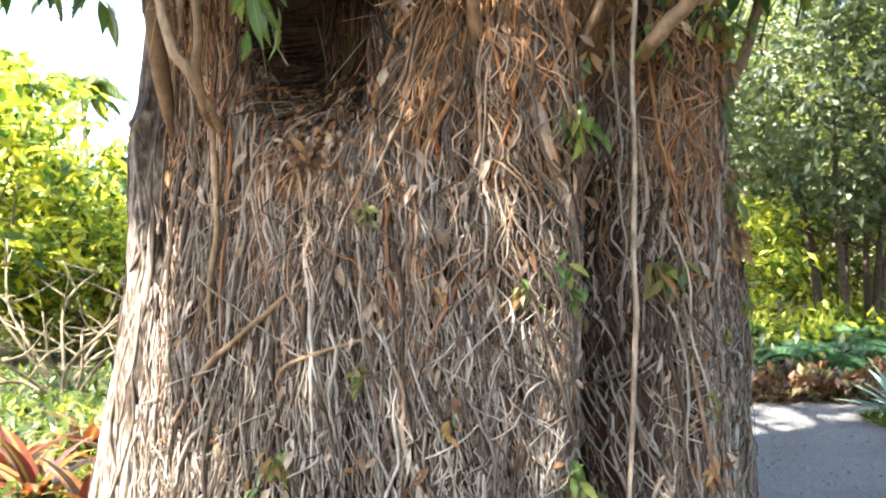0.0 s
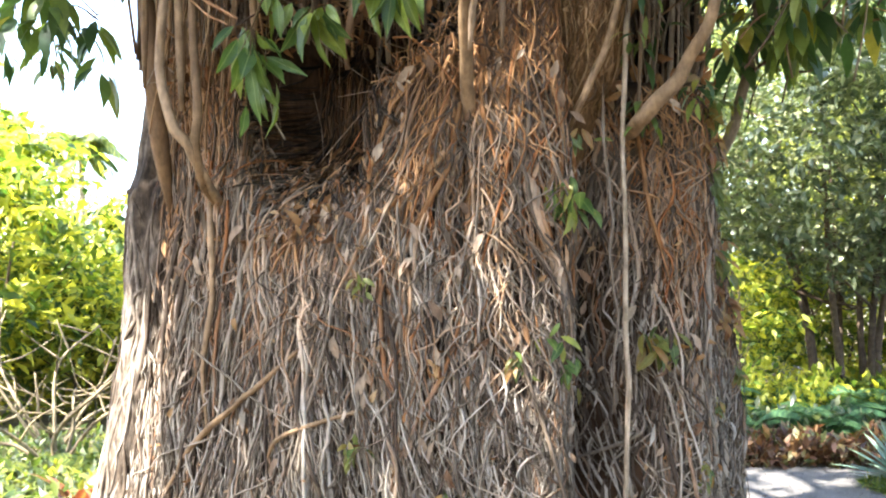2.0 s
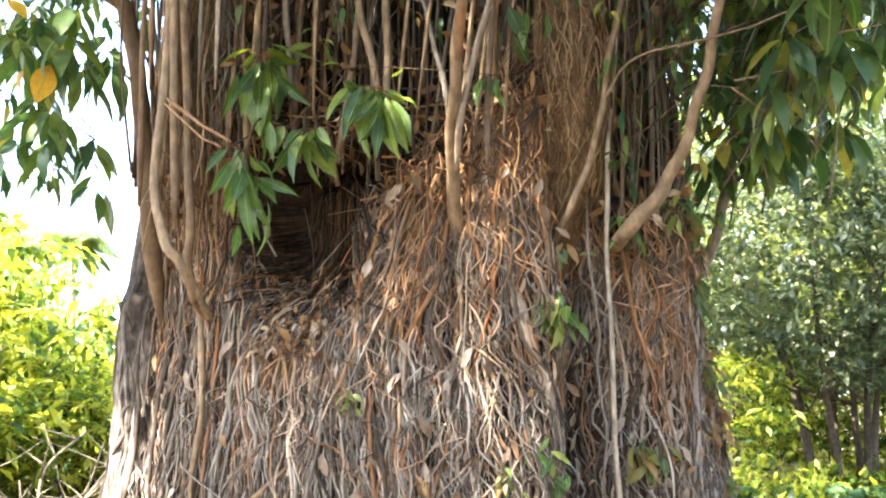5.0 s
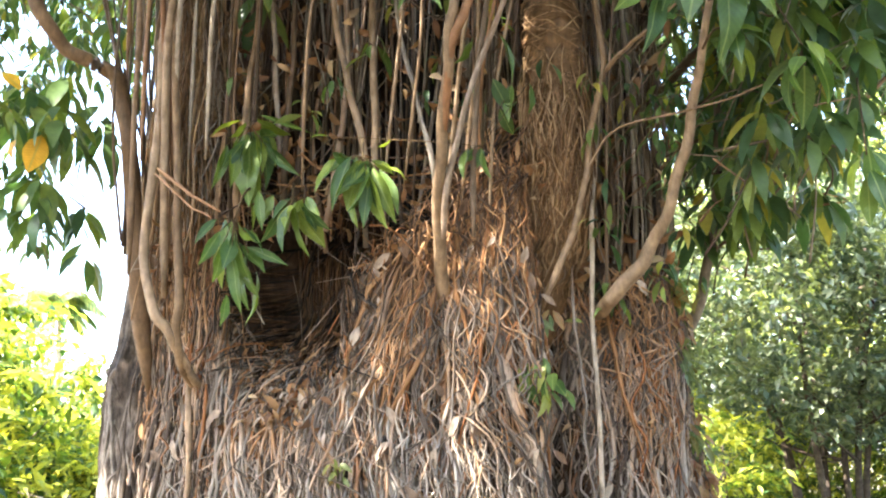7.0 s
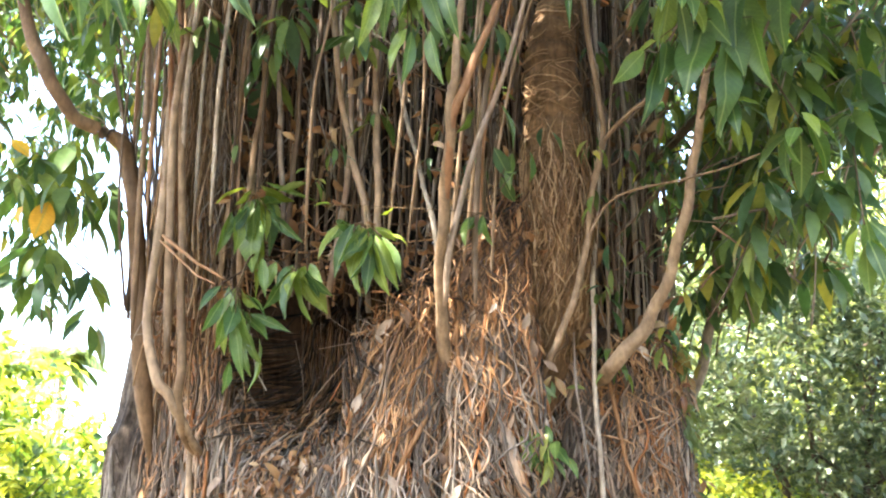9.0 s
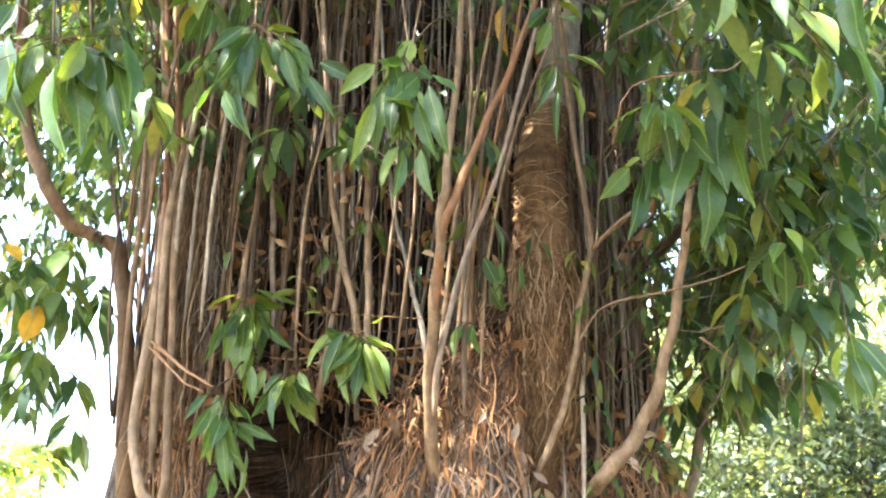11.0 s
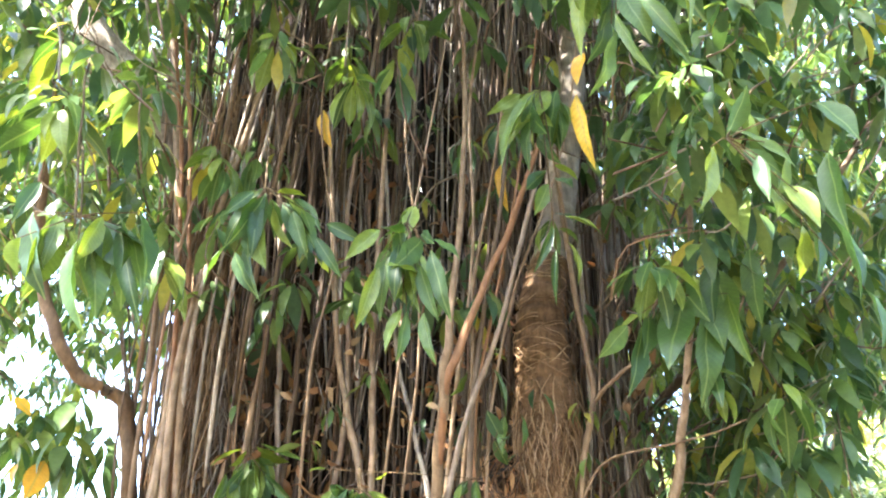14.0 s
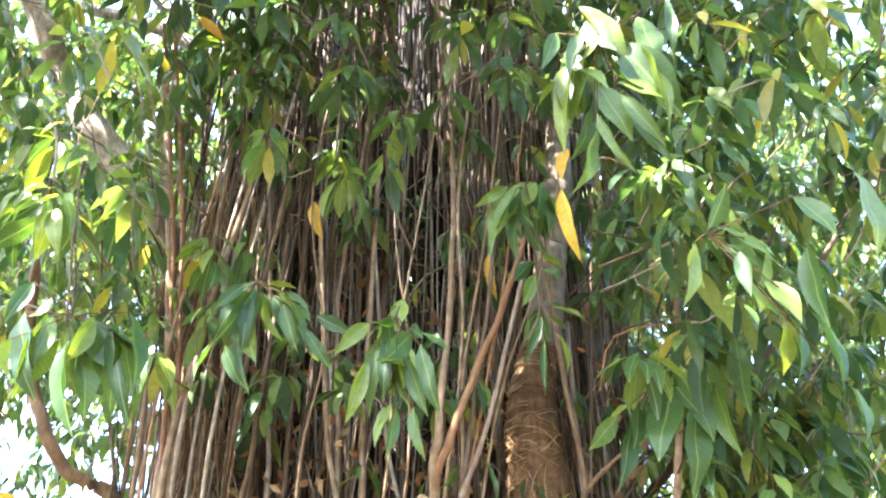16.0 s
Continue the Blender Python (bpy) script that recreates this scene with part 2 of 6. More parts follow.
def mesh_of(name, verts, faces, mat, smooth=True):
    me = bpy.data.meshes.new(name)
    me.from_pydata(np.asarray(verts).reshape(-1, 3).tolist(), [], faces.tolist() if hasattr(faces, "tolist") else faces)
    me.materials.append(mat)
    if smooth:
        me.polygons.foreach_set("use_smooth", np.ones(len(me.polygons), dtype=bool))
    me.update()
    return me


def part(name, me, parent=None, label="", kind=""):
    ob = new(name, me)
    if parent:
        ob.parent = parent
    return tagged(ob, label=label, kind=kind)


def thing(name, at, label, category, group=""):
    ob = new(name)
    ob.location = at
    ob.empty_display_size = 0.1
    bpy.context.view_layer.update()
    return tagged(ob, label, category, group)


def under(ob, parent):
    """Parents ob, built in world places, under a thing that stands elsewhere."""
    ob.parent = parent
    ob.matrix_parent_inverse = Matrix.Translation(parent.location).inverted()
    return ob


def spline(ctrl, n):
    """Catmull-Rom through control points (k, 3), n samples."""
    c = np.asarray(ctrl, float)
    c = np.vstack([2 * c[0] - c[1], c, 2 * c[-1] - c[-2]])
    u = np.linspace(0, len(c) - 3 - 1e-6, n)
    i = u.astype(int)
    f = (u - i)[:, None]
    a, b, d, e = c[i], c[i + 1], c[i + 2], c[i + 3]
    return 0.5 * (2 * b + (d - a) * f + (2 * a - 5 * b + 4 * d - e) * f**2 + (3 * b - a - 3 * d + e) * f**3)


def tubes(P, R, sides=5, cap=True):
    """Tubes along P (m, n, 3) with radii R (m, n): vertices and faces, closed at the ends."""
    P, R = np.asarray(P, float), np.asarray(R, float)
    m, n, _ = P.shape
    T = unit(np.gradient(P, axis=1))
    ref = np.where(np.abs(T[..., 1:2]) > 0.8, np.array([1.0, 0, 0]), np.array([0, 1.0, 0]))
    A = unit(np.cross(T, ref))
    B = np.cross(T, A)
    w = np.linspace(0, 2 * math.pi, sides, endpoint=False)
    ring = A[:, :, None] * np.cos(w)[:, None] + B[:, :, None] * np.sin(w)[:, None]
    V = P[:, :, None] + ring * R[:, :, None, None]
    base = (np.arange(m) * n * sides)[:, None, None]
    i = (np.arange(n - 1) * sides)[None, :, None]
    j = np.arange(sides)[None, None]
    k = (j + 1) % sides
    F = np.stack([base + i + j, base + i + k, base + i + sides + k, base + i + sides + j], -1).reshape(-1, 4)
    faces = F.tolist()
    if cap:
        for q in range(m):
            o = q * n * sides
            faces.append(list(range(o + sides - 1, o - 1, -1)))
            e = o + (n - 1) * sides
            faces.append(list(range(e, e + sides)))
    return V.reshape(-1, 3), faces


def leaf_shape(length, width, fold=0.25, droop=0.5, tip=0.12, steps=6, wave=0.0):
    """One leaf along +x from its stalk, its upper side towards +z, folded on the midrib and bent down."""
    u = np.linspace(0, 1, steps + 1)
    half = width * 0.5 * np.interp(u, [0, 0.1, 0.25, 0.42, 0.58, 0.72, 0.85, 0.94, 1], [0.05, 0.38, 0.78, 1.0, 0.95, 0.72, 0.38, 0.13, 0.01]) + 0.001
    ang = -droop * u
    dx = np.concatenate([[0], np.cumsum(np.cos(ang[:-1]))]) / steps * length
    dz = np.concatenate([[0], np.cumsum(np.sin(ang[:-1]))]) / steps * length
    V = []
    for s in (-1, 0, 1):
        V.append(np.stack([dx, s * half, dz + abs(s) * half * fold + wave * half * np.sin(u * 11 + s)], -1))
    n = steps + 1
    F = [[r * n + i, r * n + i + 1, (r + 1) * n + i + 1, (r + 1) * n + i] for r in (0, 1) for i in range(steps)]
    return np.concatenate(V), np.array(F)


def turned(direction, up):
    """Rotation matrices (m, 3, 3) whose x runs along direction and whose z is near up."""
    x = unit(direction)
    y = unit(np.cross(up, x))
    return np.stack([x, y, np.cross(x, y)], -1)


def scatter(shape, where, rot, size):
    """Many copies of one shape in one set of vertices and faces."""
    V, F = shape
    W = np.einsum("mij,vj->mvi", rot, V) * np.asarray(size)[:, None, None] + where[:, None]
    G = (F[None] + (np.arange(len(where)) * len(V))[:, None, None]).reshape(-1, F.shape[1])
    return W.reshape(-1, 3), G


def merged(sets):
    V, F, o = [], [], 0
    for v, f in sets:
        V.append(v)
        F.append(np.asarray(f) + o)
        o += len(v)
    return np.concatenate(V), np.concatenate(F)


def smooth01(x, a, b):
    t = np.clip((x - a) / (b - a), 0, 1)
    return t * t * (3 - 2 * t)


def waves(x, y, seed, octaves=4, scale=1.0):
    """Cheap smooth noise of two variables, about -1 to 1."""
    g = np.random.default_rng(seed)
    out, amp = 0.0, 0.5
    for _ in range(octaves):
        for _ in range(3):
            a, b, c = g.normal(0, scale, 2).tolist() + [g.uniform(0, 6.28)]
            out = out + amp * 0.55 * np.sin(a * x * 3 + b * y * 3 + c)
        scale *= 2.1
        amp *= 0.55
    return out


# ---- ground ----
def ground_height(x, y):
    return -0.02 + 0.02 * waves(x * 0.3, y * 0.3, 3) + 0.12 * np.exp(-((x**2 + (y - 4.1) ** 2) / 4.0))


gx = np.concatenate([np.linspace(-400, -20, 14), np.linspace(-18, 18, 73), np.linspace(20, 400, 14)])
gy = np.concatenate([np.linspace(-400, -14, 14), np.linspace(-12, 24, 73), np.linspace(26, 600, 16)])
X, Y = np.meshgrid(gx, gy)
G = np.stack([X, Y, np.where(np.hypot(X, Y - 4) < 16, ground_height(X, Y), -0.02)], -1)
w = len(gx)
F = [[j * w + i, j * w + i + 1, (j + 1) * w + i + 1, (j + 1) * w + i] for j in range(len(gy) - 1) for i in range(w - 1)]
tagged(part("ground", mesh_of("ground", G, F, soil_mat)), "dark planted soil with leaf litter and moss", "ground", kind="structure")


def gravel_path():
    """The path runs past the tree's right side and bends away behind it."""
    V, F = [], []
    for s in np.linspace(-7, 8.7, 60):
        left = 1.55 + 0.08 * math.sin(s * 1.7) + (-3.2 * max(0, (s - 5.6) / 3.3) ** 1.4)
        right = 4.55 + 0.06 * math.sin(s * 2.3) + 2.8 * max(0, (s - 5.8) / 3.1) ** 1.6
        for i in range(13):
            x = left + (right - left) * i / 12
            V.append((x, s, 0.035 + 0.006 * math.sin(x * 5 + s * 3) - (0.03 if i in (0, 12) else 0)))
    for k in range(59):
        for i in range(12):
            F.append([k * 13 + i, k * 13 + i + 1, (k + 1) * 13 + i + 1, (k + 1) * 13 + i])
    return tagged(part("path", mesh_of("path", np.array(V), F, gravel_mat)), "grey fine gravel garden path with dappled light", "path", kind="structure")


gravel_path()


# ---- plants of the garden ----
simple_leaf = leaf_shape(1.0, 0.42, 0.3, 0.5, steps=2)
long_leaf = leaf_shape(1.0, 0.16, 0.3, 0.8, steps=3)


def crown(center, radii, clumps, leaves, size, g, gap=0.28):
    """Leaves gathered in uneven clumps through an ellipsoid."""
    c = unit(g.normal(0, 1, (clumps, 3))) * g.uniform(0.35, 1.0, (clumps, 1)) ** 0.5
    lump = 1 + 0.22 * waves(c[:, 0] * 1.3, c[:, 2] * 1.3 + c[:, 1], int(g.integers(999)))
    c = c * lump[:, None] * np.array(radii) + np.array(center)
    k = np.repeat(np.arange(clumps), leaves)
    p = c[k] + g.normal(0, 1, (len(k), 3)) * gap * np.array([1, 1, 0.4]) * g.uniform(0.5, 1.2, clumps)[k][:, None]
    d = g.normal(0, 1, (len(k), 3)) * np.array([1, 1, 0.5]) - np.array([0, 0, 0.35])
    up = g.normal(0, 0.45, (len(k), 3)) + np.array([0, 0, 1.0])
    return scatter(simple_leaf, p, turned(d, up), size * g.uniform(0.6, 1.25, len(k))), c


def garden_tree(name, base, height, radii, trunks, mat, bark, clumps, leaves, size, seed, label, spread=0.5, thick=0.07, group="", gap=0.28, foot=0.0):
    g = np.random.default_rng(seed)
    base = np.array(base, float)
    t = thing(name, base, label, "tree" if height > 3 else "shrub", group)
    center = base + np.array([0, 0, height - radii[2]])
    (V, F), c = crown(center, radii, clumps, leaves, size, g, gap=gap)
    under(part("crown", mesh_of("crown", V, F, mat), kind="stuff"), t)
    P, R = [], []
    for k in range(trunks):
        a = 6.283 * k / trunks + g.uniform(0, 1)
        top = center + np.array([math.cos(a) * radii[0] * spread, math.sin(a) * radii[1] * spread, radii[2] * g.uniform(0.1, 0.6)])
        mid = base + (top - base) * 0.45 + g.normal(0, 0.12, 3)
        p = spline([base + np.array([math.cos(a) * (thick + foot), math.sin(a) * (thick + foot), -0.1]), mid, top], 12)
        v, f = tubes(p[None], (thick * np.linspace(1, 0.3, 12))[None], 8)
        under(part("trunk", mesh_of("trunk", v, f, bark)), t)
        for _ in range(5):
            i = int(g.integers(4, 11))
            e = c[int(np.argmin(np.linalg.norm(c - p[i] - g.normal(0, 1.0, 3), axis=1)))]
            q = spline([p[i], (p[i] + e) / 2 + g.normal(0, 0.12, 3), e], 8)
            P.append(q)
            R.append(thick * 0.35 * np.linspace(1, 0.25, 8))
    v, f = tubes(P, R, 5)
    under(part("branchwork", mesh_of("branchwork", v, f, bark), kind="stuff"), t)
    return t
garden_tree("dark_tree", (5.8, 12.9, 0), 5.8, (3.2, 2.3, 2.05), 7, dark_leaves, far_bark, 640, 42, 0.17, 11, "many-stemmed evergreen tree with dark small leaves", 0.5, 0.065, foot=0.3)
garden_tree("leafy_tree", (9.5, 15.5, 0), 9.5, (4.2, 3.5, 4.6), 4, pale_leaves, far_bark, 450, 40, 0.17, 12, "broad sunlit leafy tree behind the path", 0.5, 0.12)
garden_tree("leafy_tree", (3.4, 21.0, 0), 9.0, (3.8, 3.5, 4.4), 3, pale_leaves, far_bark, 380, 40, 0.17, 13, "tall sunlit leafy tree in the garden's depth", 0.5, 0.12)
garden_tree("lime_shrub", (-6.3, 11.5, 0), 4.2, (1.7, 1.7, 2.1), 4, lime_leaves, far_bark, 130, 40, 0.25, 21, "sunlit shrub with yellow-green leaves", 0.5, 0.05, gap=0.25)
garden_tree("lime_shrub", (-8.2, 13.5, 0), 5.4, (2.6, 2.2, 2.6), 4, lime_leaves, far_bark, 160, 40, 0.27, 22, "tall sunlit shrub with yellow-green leaves", 0.5, 0.06, gap=0.22)
garden_tree("lime_shrub", (-4.2, 15.5, 0), 3.6, (2.2, 1.8, 1.7), 4, lime_leaves, far_bark, 140, 40, 0.22, 23, "low sunlit shrub behind the flower bed", 0.5, 0.05, gap=0.21)
for k, (x, y, h) in enumerate(((-16, 30, 6), (-8, 34, 4.2), (0, 36, 9), (9, 33, 11), (18, 30, 11), (27, 26, 12), (-25, 24, 9))):
    garden_tree("far_tree", (x, y, 0), h, (5.5, 4.0, h * 0.48), 2, pale_leaves, far_bark, 260, 40, 0.32, 31 + k, "distant leafy tree closing the garden", 0.4, 0.15, "distant trees", gap=0.6)
for k, (x, y, h, r) in enumerate(((-3.2, 13.0, 2.0, 1.3), (-5.0, 12.8, 2.2, 1.4), (-7.5, 17.0, 2.8, 2.2), (-11.0, 16.0, 3.2, 2.4), (-6.0, 21.0, 2.6, 2.4), (-9.0, 22.0, 3.0, 2.4))):
    garden_tree("green_shrub", (x, y, 0), h, (r, r * 0.8, h * 0.5), 3, lime_leaves, far_bark, 130, 40, 0.19, 51 + k, "low leafy shrub at the back of the bed", 0.5, 0.03, "low shrubs")
for k, (x, y, h, r) in enumerate(((4.2, 14.6, 2.6, 1.5), (6.8, 15.2, 3.0, 1.7), (9.0, 13.0, 2.6, 1.6), (5.4, 18.5, 4.0, 2.4), (8.8, 19.0, 4.5, 2.6), (12.5, 18.0, 4.5, 2.6))):
    garden_tree("green_shrub", (x, y, 0), h, (r, r * 0.8, h * 0.52), 3, lime_leaves if k != 3 else dark_leaves, far_bark, 150, 40, 0.16, 61 + k, "sunlit leafy shrub under the trees", 0.5, 0.03, "low shrubs")
for k, (x, y, h) in enumerate(((7.5, 22.0, 10.5), (12.5, 21.0, 11.5), (17.0, 25.0, 12.0))):
    garden_tree("leafy_tree", (x, y, 0), h, (3.8, 3.0, h * 0.5), 3, pale_leaves, far_bark, 380, 42, 0.26, 71 + k, "tall sunlit leafy tree behind the garden", 0.4, 0.14, "tall trees behind", gap=0.42)
garden_tree("lime_shrub", (3.85, 11.9, 0), 2.3, (0.8, 0.8, 1.1), 3, lime_leaves, far_bark, 44, 40, 0.15, 81, "slim sunlit shrub with yellow-green leaves under the trees", 0.5, 0.03, gap=0.2)
# the garden goes on round the viewer: unseen trees added to cut sky light
for k, (x, y, h) in enumerate(((-7.5, -6.5, 7.5), (-2.0, -9.0, 9.0), (3.5, -8.0, 8.5), (9.0, -5.5, 8.0), (-11.0, 0.5, 6.5), (11.0, 3.0, 8.0))):
    garden_tree("garden_tree", (x, y, 0), h, (3.6, 3.0, h * 0.48), 3, dark_leaves, far_bark, 150, 36, 0.38, 91 + k, "unseen leafy tree added to cut the sky light", 0.4, 0.12, "trees round the viewer", gap=0.5)


# ---- the fig tree ----
CX, CY = 0.03, 4.12
fig = thing("fig_tree", (CX, CY, 0), "huge fig tree wrapped in dry aerial roots with many shoots", "tree")


def ledge(th):
    """Height at which the root mass ends and the shoots rise from its hollow."""
    return np.interp(th, [-0.80, -0.64, -0.57, -0.50, -0.36, -0.28, -0.235, -0.20, -0.10, -0.03, 0.15, 0.32, 0.42, 0.52, 1.2], [2.7, 2.5, 2.10, 1.97, 1.91, 1.94, 2.10, 2.25, 2.36, 2.43, 2.58, 2.85, 2.85, 2.32, 2.25])


def girth(th, z):
    r = 1.25 - 0.035 * (z - 1.3) + 0.13 * np.exp(-np.maximum(z, 0) / 0.4)
    r = r + 0.035 * waves(th * 1.6, z * 0.5, 5) + 0.014 * waves(th * 6, z * 1.2, 6)
    r = r - (0.28 + 0.12 * smooth01(-z, -1.9, -1.4)) * np.exp(-(((th - 0.445 + 0.02 * np.sin(z * 3)) / 0.092) ** 2)) * smooth01(z, 0.1, 0.6)
    r = r + 0.05 * np.exp(-(((th - 0.28) / 0.13) ** 2)) + 0.06 * np.exp(-(((th - 0.68) / 0.12) ** 2))
    r = r - 0.05 * np.exp(-(((th - 0.05) / 0.03) ** 2)) * smooth01(z, 1.3, 1.7)
    z = z + 0.05 * waves(th * 5, z * 2, 15) + 0.03 * waves(th * 14, z * 3, 16, 2)
    hole = smooth01(th, -0.60, -0.50) * smooth01(-th, 0.20, 0.30)
    r = r - 0.42 * hole * smooth01(z, 1.76, 2.20) * (1 - 0.5 * smooth01(z, 2.45, 2.62))
    r = r - (0.05 + 0.08 * smooth01(z, 1.0, 2.3)) * smooth01(th, 0.75, 1.15)
    front = smooth01(th, -1.05, -0.8) * smooth01(-th, -1.05, -0.8)
    deep = 0.42 + 0.34 * smooth01(z, 2.65, 2.9) * smooth01(th, -0.9, -0.7) * smooth01(-th, -0.7, -0.5)
    r = r - deep * smooth01(z - ledge(th), -0.03, 0.10) * front * (1 - hole * (1 - smooth01(z, 2.40, 2.62)))
    return r


def skin(th, z, out=0.0):
    r = girth(th, z) + out
    return np.stack([CX + r * np.sin(th), CY - r * np.cos(th), z], -1)


th = np.linspace(-math.pi, math.pi, 240, endpoint=False)
zz = np.concatenate([np.linspace(-0.15, 3.2, 200), np.linspace(3.26, 9.0, 60)])
TH, ZZ = np.meshgrid(th, zz)
F = [[j * 240 + i, j * 240 + (i + 1) % 240, (j + 1) * 240 + (i + 1) % 240, (j + 1) * 240 + i] for j in range(259) for i in range(240)]
under(part("trunk", mesh_of("trunk", skin(TH, ZZ), F, core_shade_mat), label="fibrous trunk core, gap shade put into its colour"), fig)


def lean_of(a, z):
    """How the roots lean on the trunk: the way sideways for each metre down."""
    def spot(a0, wide, z0, tall):
        return np.exp(-(((a - a0) / wide) ** 2) - ((z - z0) / tall) ** 2)
    drift = 0.07 * waves(a * 1.5, z * 0.8, 9) + 0.07 * waves(a * 4.5, z * 1.6, 10, 2)
    return drift - 0.42 * spot(-0.14, 0.14, 2.15, 0.3) + 0.40 * spot(0.2, 0.13, 1.75, 0.3) + 0.25 * spot(-0.2, 0.16, 1.0, 0.3) - 0.18 * spot(-0.72, 0.2, 1.2, 0.5) - 0.25 * spot(0.34, 0.08, 2.3, 0.3)


def root_paths(count, g, span, zlow, zhigh, length, lean, depth, wob, n=10):
    """Roots that run down over the trunk's skin."""
    a = g.uniform(span[0], span[1], count)
    bowl = smooth01(a, -0.60, -0.50) * smooth01(-a, 0.20, 0.30)
    top = np.minimum(g.uniform(zlow, zhigh, count), ledge(a) - 0.16 * bowl + g.uniform(-0.3, 0.06, count) + 0.05 * waves(a * 6, a * 0, 17))
    L = g.uniform(length[0], length[1], count)
    s = np.linspace(0, 1, n)[None]
    slope = g.normal(0, lean, count) + lean_of(a, top - 0.4 * L)
    bend = g.normal(0, lean * 0.4, count)
    ph, fr = g.uniform(0, 6.28, count), g.uniform(4, 12, count)
    A = a[:, None] + (slope[:, None] * s + bend[:, None] * s**2) * L[:, None] / 1.25 + wob * np.sin(fr[:, None] * s + ph[:, None]) * np.minimum(L, 0.4)[:, None] / 1.25
    Z = top[:, None] - L[:, None] * s
    O = g.uniform(depth[0], depth[1], count)[:, None] + 0.005 * np.sin(fr[:, None] * 1.3 * s + ph[:, None] * 2)
    P = skin(A, np.maximum(Z, -0.1), O)
    rim = np.abs(np.diff(np.hypot(P[..., 0] - CX, P[..., 1] - CY), axis=1)).max(axis=1)
    P = P[rim < 0.055]  # none bridges the hollow's rim
    return P + 0.0022 * g.normal(0, 1, P.shape) * np.array([1, 0.7, 0.3])


def root_radii(count, g, low, high, n=10):
    r = low + (high - low) * g.random(count) ** 1.8
    return r[:, None] * np.interp(np.linspace(0, 1, n), [0, 0.06, 0.6, 1], [0.6, 1, 0.95, 0.4])[None] * g.uniform(0.85, 1.15, (count, n))


g = np.random.default_rng(101)
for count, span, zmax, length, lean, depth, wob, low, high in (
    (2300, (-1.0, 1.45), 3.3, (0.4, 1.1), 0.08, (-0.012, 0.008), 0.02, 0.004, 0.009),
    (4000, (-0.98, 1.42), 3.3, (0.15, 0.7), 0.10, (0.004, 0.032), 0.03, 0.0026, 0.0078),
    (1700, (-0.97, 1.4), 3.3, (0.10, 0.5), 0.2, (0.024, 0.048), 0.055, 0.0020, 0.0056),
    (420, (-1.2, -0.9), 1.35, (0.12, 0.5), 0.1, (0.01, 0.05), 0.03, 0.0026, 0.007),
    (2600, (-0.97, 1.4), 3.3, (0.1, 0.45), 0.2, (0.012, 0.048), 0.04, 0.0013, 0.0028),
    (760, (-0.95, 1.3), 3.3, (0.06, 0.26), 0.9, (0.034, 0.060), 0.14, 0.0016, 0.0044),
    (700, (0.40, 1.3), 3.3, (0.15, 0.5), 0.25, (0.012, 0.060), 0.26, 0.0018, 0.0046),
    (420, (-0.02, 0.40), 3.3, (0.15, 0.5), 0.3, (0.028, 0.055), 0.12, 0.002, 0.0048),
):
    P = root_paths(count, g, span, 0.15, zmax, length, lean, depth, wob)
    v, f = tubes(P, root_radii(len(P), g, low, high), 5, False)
    under(part("aerial_root_mat", mesh_of("aerial_root_mat", v, f, shaded_root if depth[1] < 0.02 else root_joined), kind="stuff"), fig)
P = root_paths(290, g, (-0.93, 0.95), 0.5, 3.0, (0.3, 0.9), 0.14, (0.03, 0.055), 0.035, 14)
R = root_radii(len(P), g, 0.0035, 0.0088, 14)
for p, r in zip(P, R):
    v, f = tubes(p[None], r[None], 6)
    under(part("aerial_root", mesh_of("aerial_root", v, f, root_single)), fig)
# fibres on the hollow's back wall and behind the shoots, shade in their colour
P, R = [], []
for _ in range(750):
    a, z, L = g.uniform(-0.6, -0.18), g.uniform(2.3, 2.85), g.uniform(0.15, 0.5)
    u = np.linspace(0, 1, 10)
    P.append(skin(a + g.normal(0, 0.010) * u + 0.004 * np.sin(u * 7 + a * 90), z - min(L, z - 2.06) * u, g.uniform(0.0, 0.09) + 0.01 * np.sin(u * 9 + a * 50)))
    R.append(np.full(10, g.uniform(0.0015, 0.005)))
h = np.random.default_rng(102)
P2, R2 = [], []
for k in range(900):  # the tangle low in the hollow
    a, z = h.uniform(-0.54, -0.23), h.uniform(1.98, 2.45)
    L = min(h.uniform(0.08, 0.3), z - 1.88 - 0.6 * abs(a + 0.38) + 0.03 * h.normal())
    u = np.linspace(0, 1, 10)
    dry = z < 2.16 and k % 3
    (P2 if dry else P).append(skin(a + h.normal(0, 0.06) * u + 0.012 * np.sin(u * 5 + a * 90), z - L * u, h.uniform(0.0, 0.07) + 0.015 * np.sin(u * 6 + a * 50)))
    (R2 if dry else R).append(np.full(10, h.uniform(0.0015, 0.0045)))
v, f = tubes(P2, R2, 5, False)
under(part("hollow_fibre_mat", mesh_of("hollow_fibre_mat", v, f, root_joined), kind="stuff"), fig)
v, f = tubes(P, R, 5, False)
under(part("hollow_fibre_mat", mesh_of("hollow_fibre_mat", v, f, shaded_root), kind="stuff"), fig)
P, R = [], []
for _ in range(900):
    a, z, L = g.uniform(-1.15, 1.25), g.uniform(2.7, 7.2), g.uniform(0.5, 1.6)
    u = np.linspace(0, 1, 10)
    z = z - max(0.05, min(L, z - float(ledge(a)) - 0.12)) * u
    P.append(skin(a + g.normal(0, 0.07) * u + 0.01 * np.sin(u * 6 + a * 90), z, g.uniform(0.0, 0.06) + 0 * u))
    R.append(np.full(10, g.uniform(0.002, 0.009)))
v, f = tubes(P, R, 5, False)
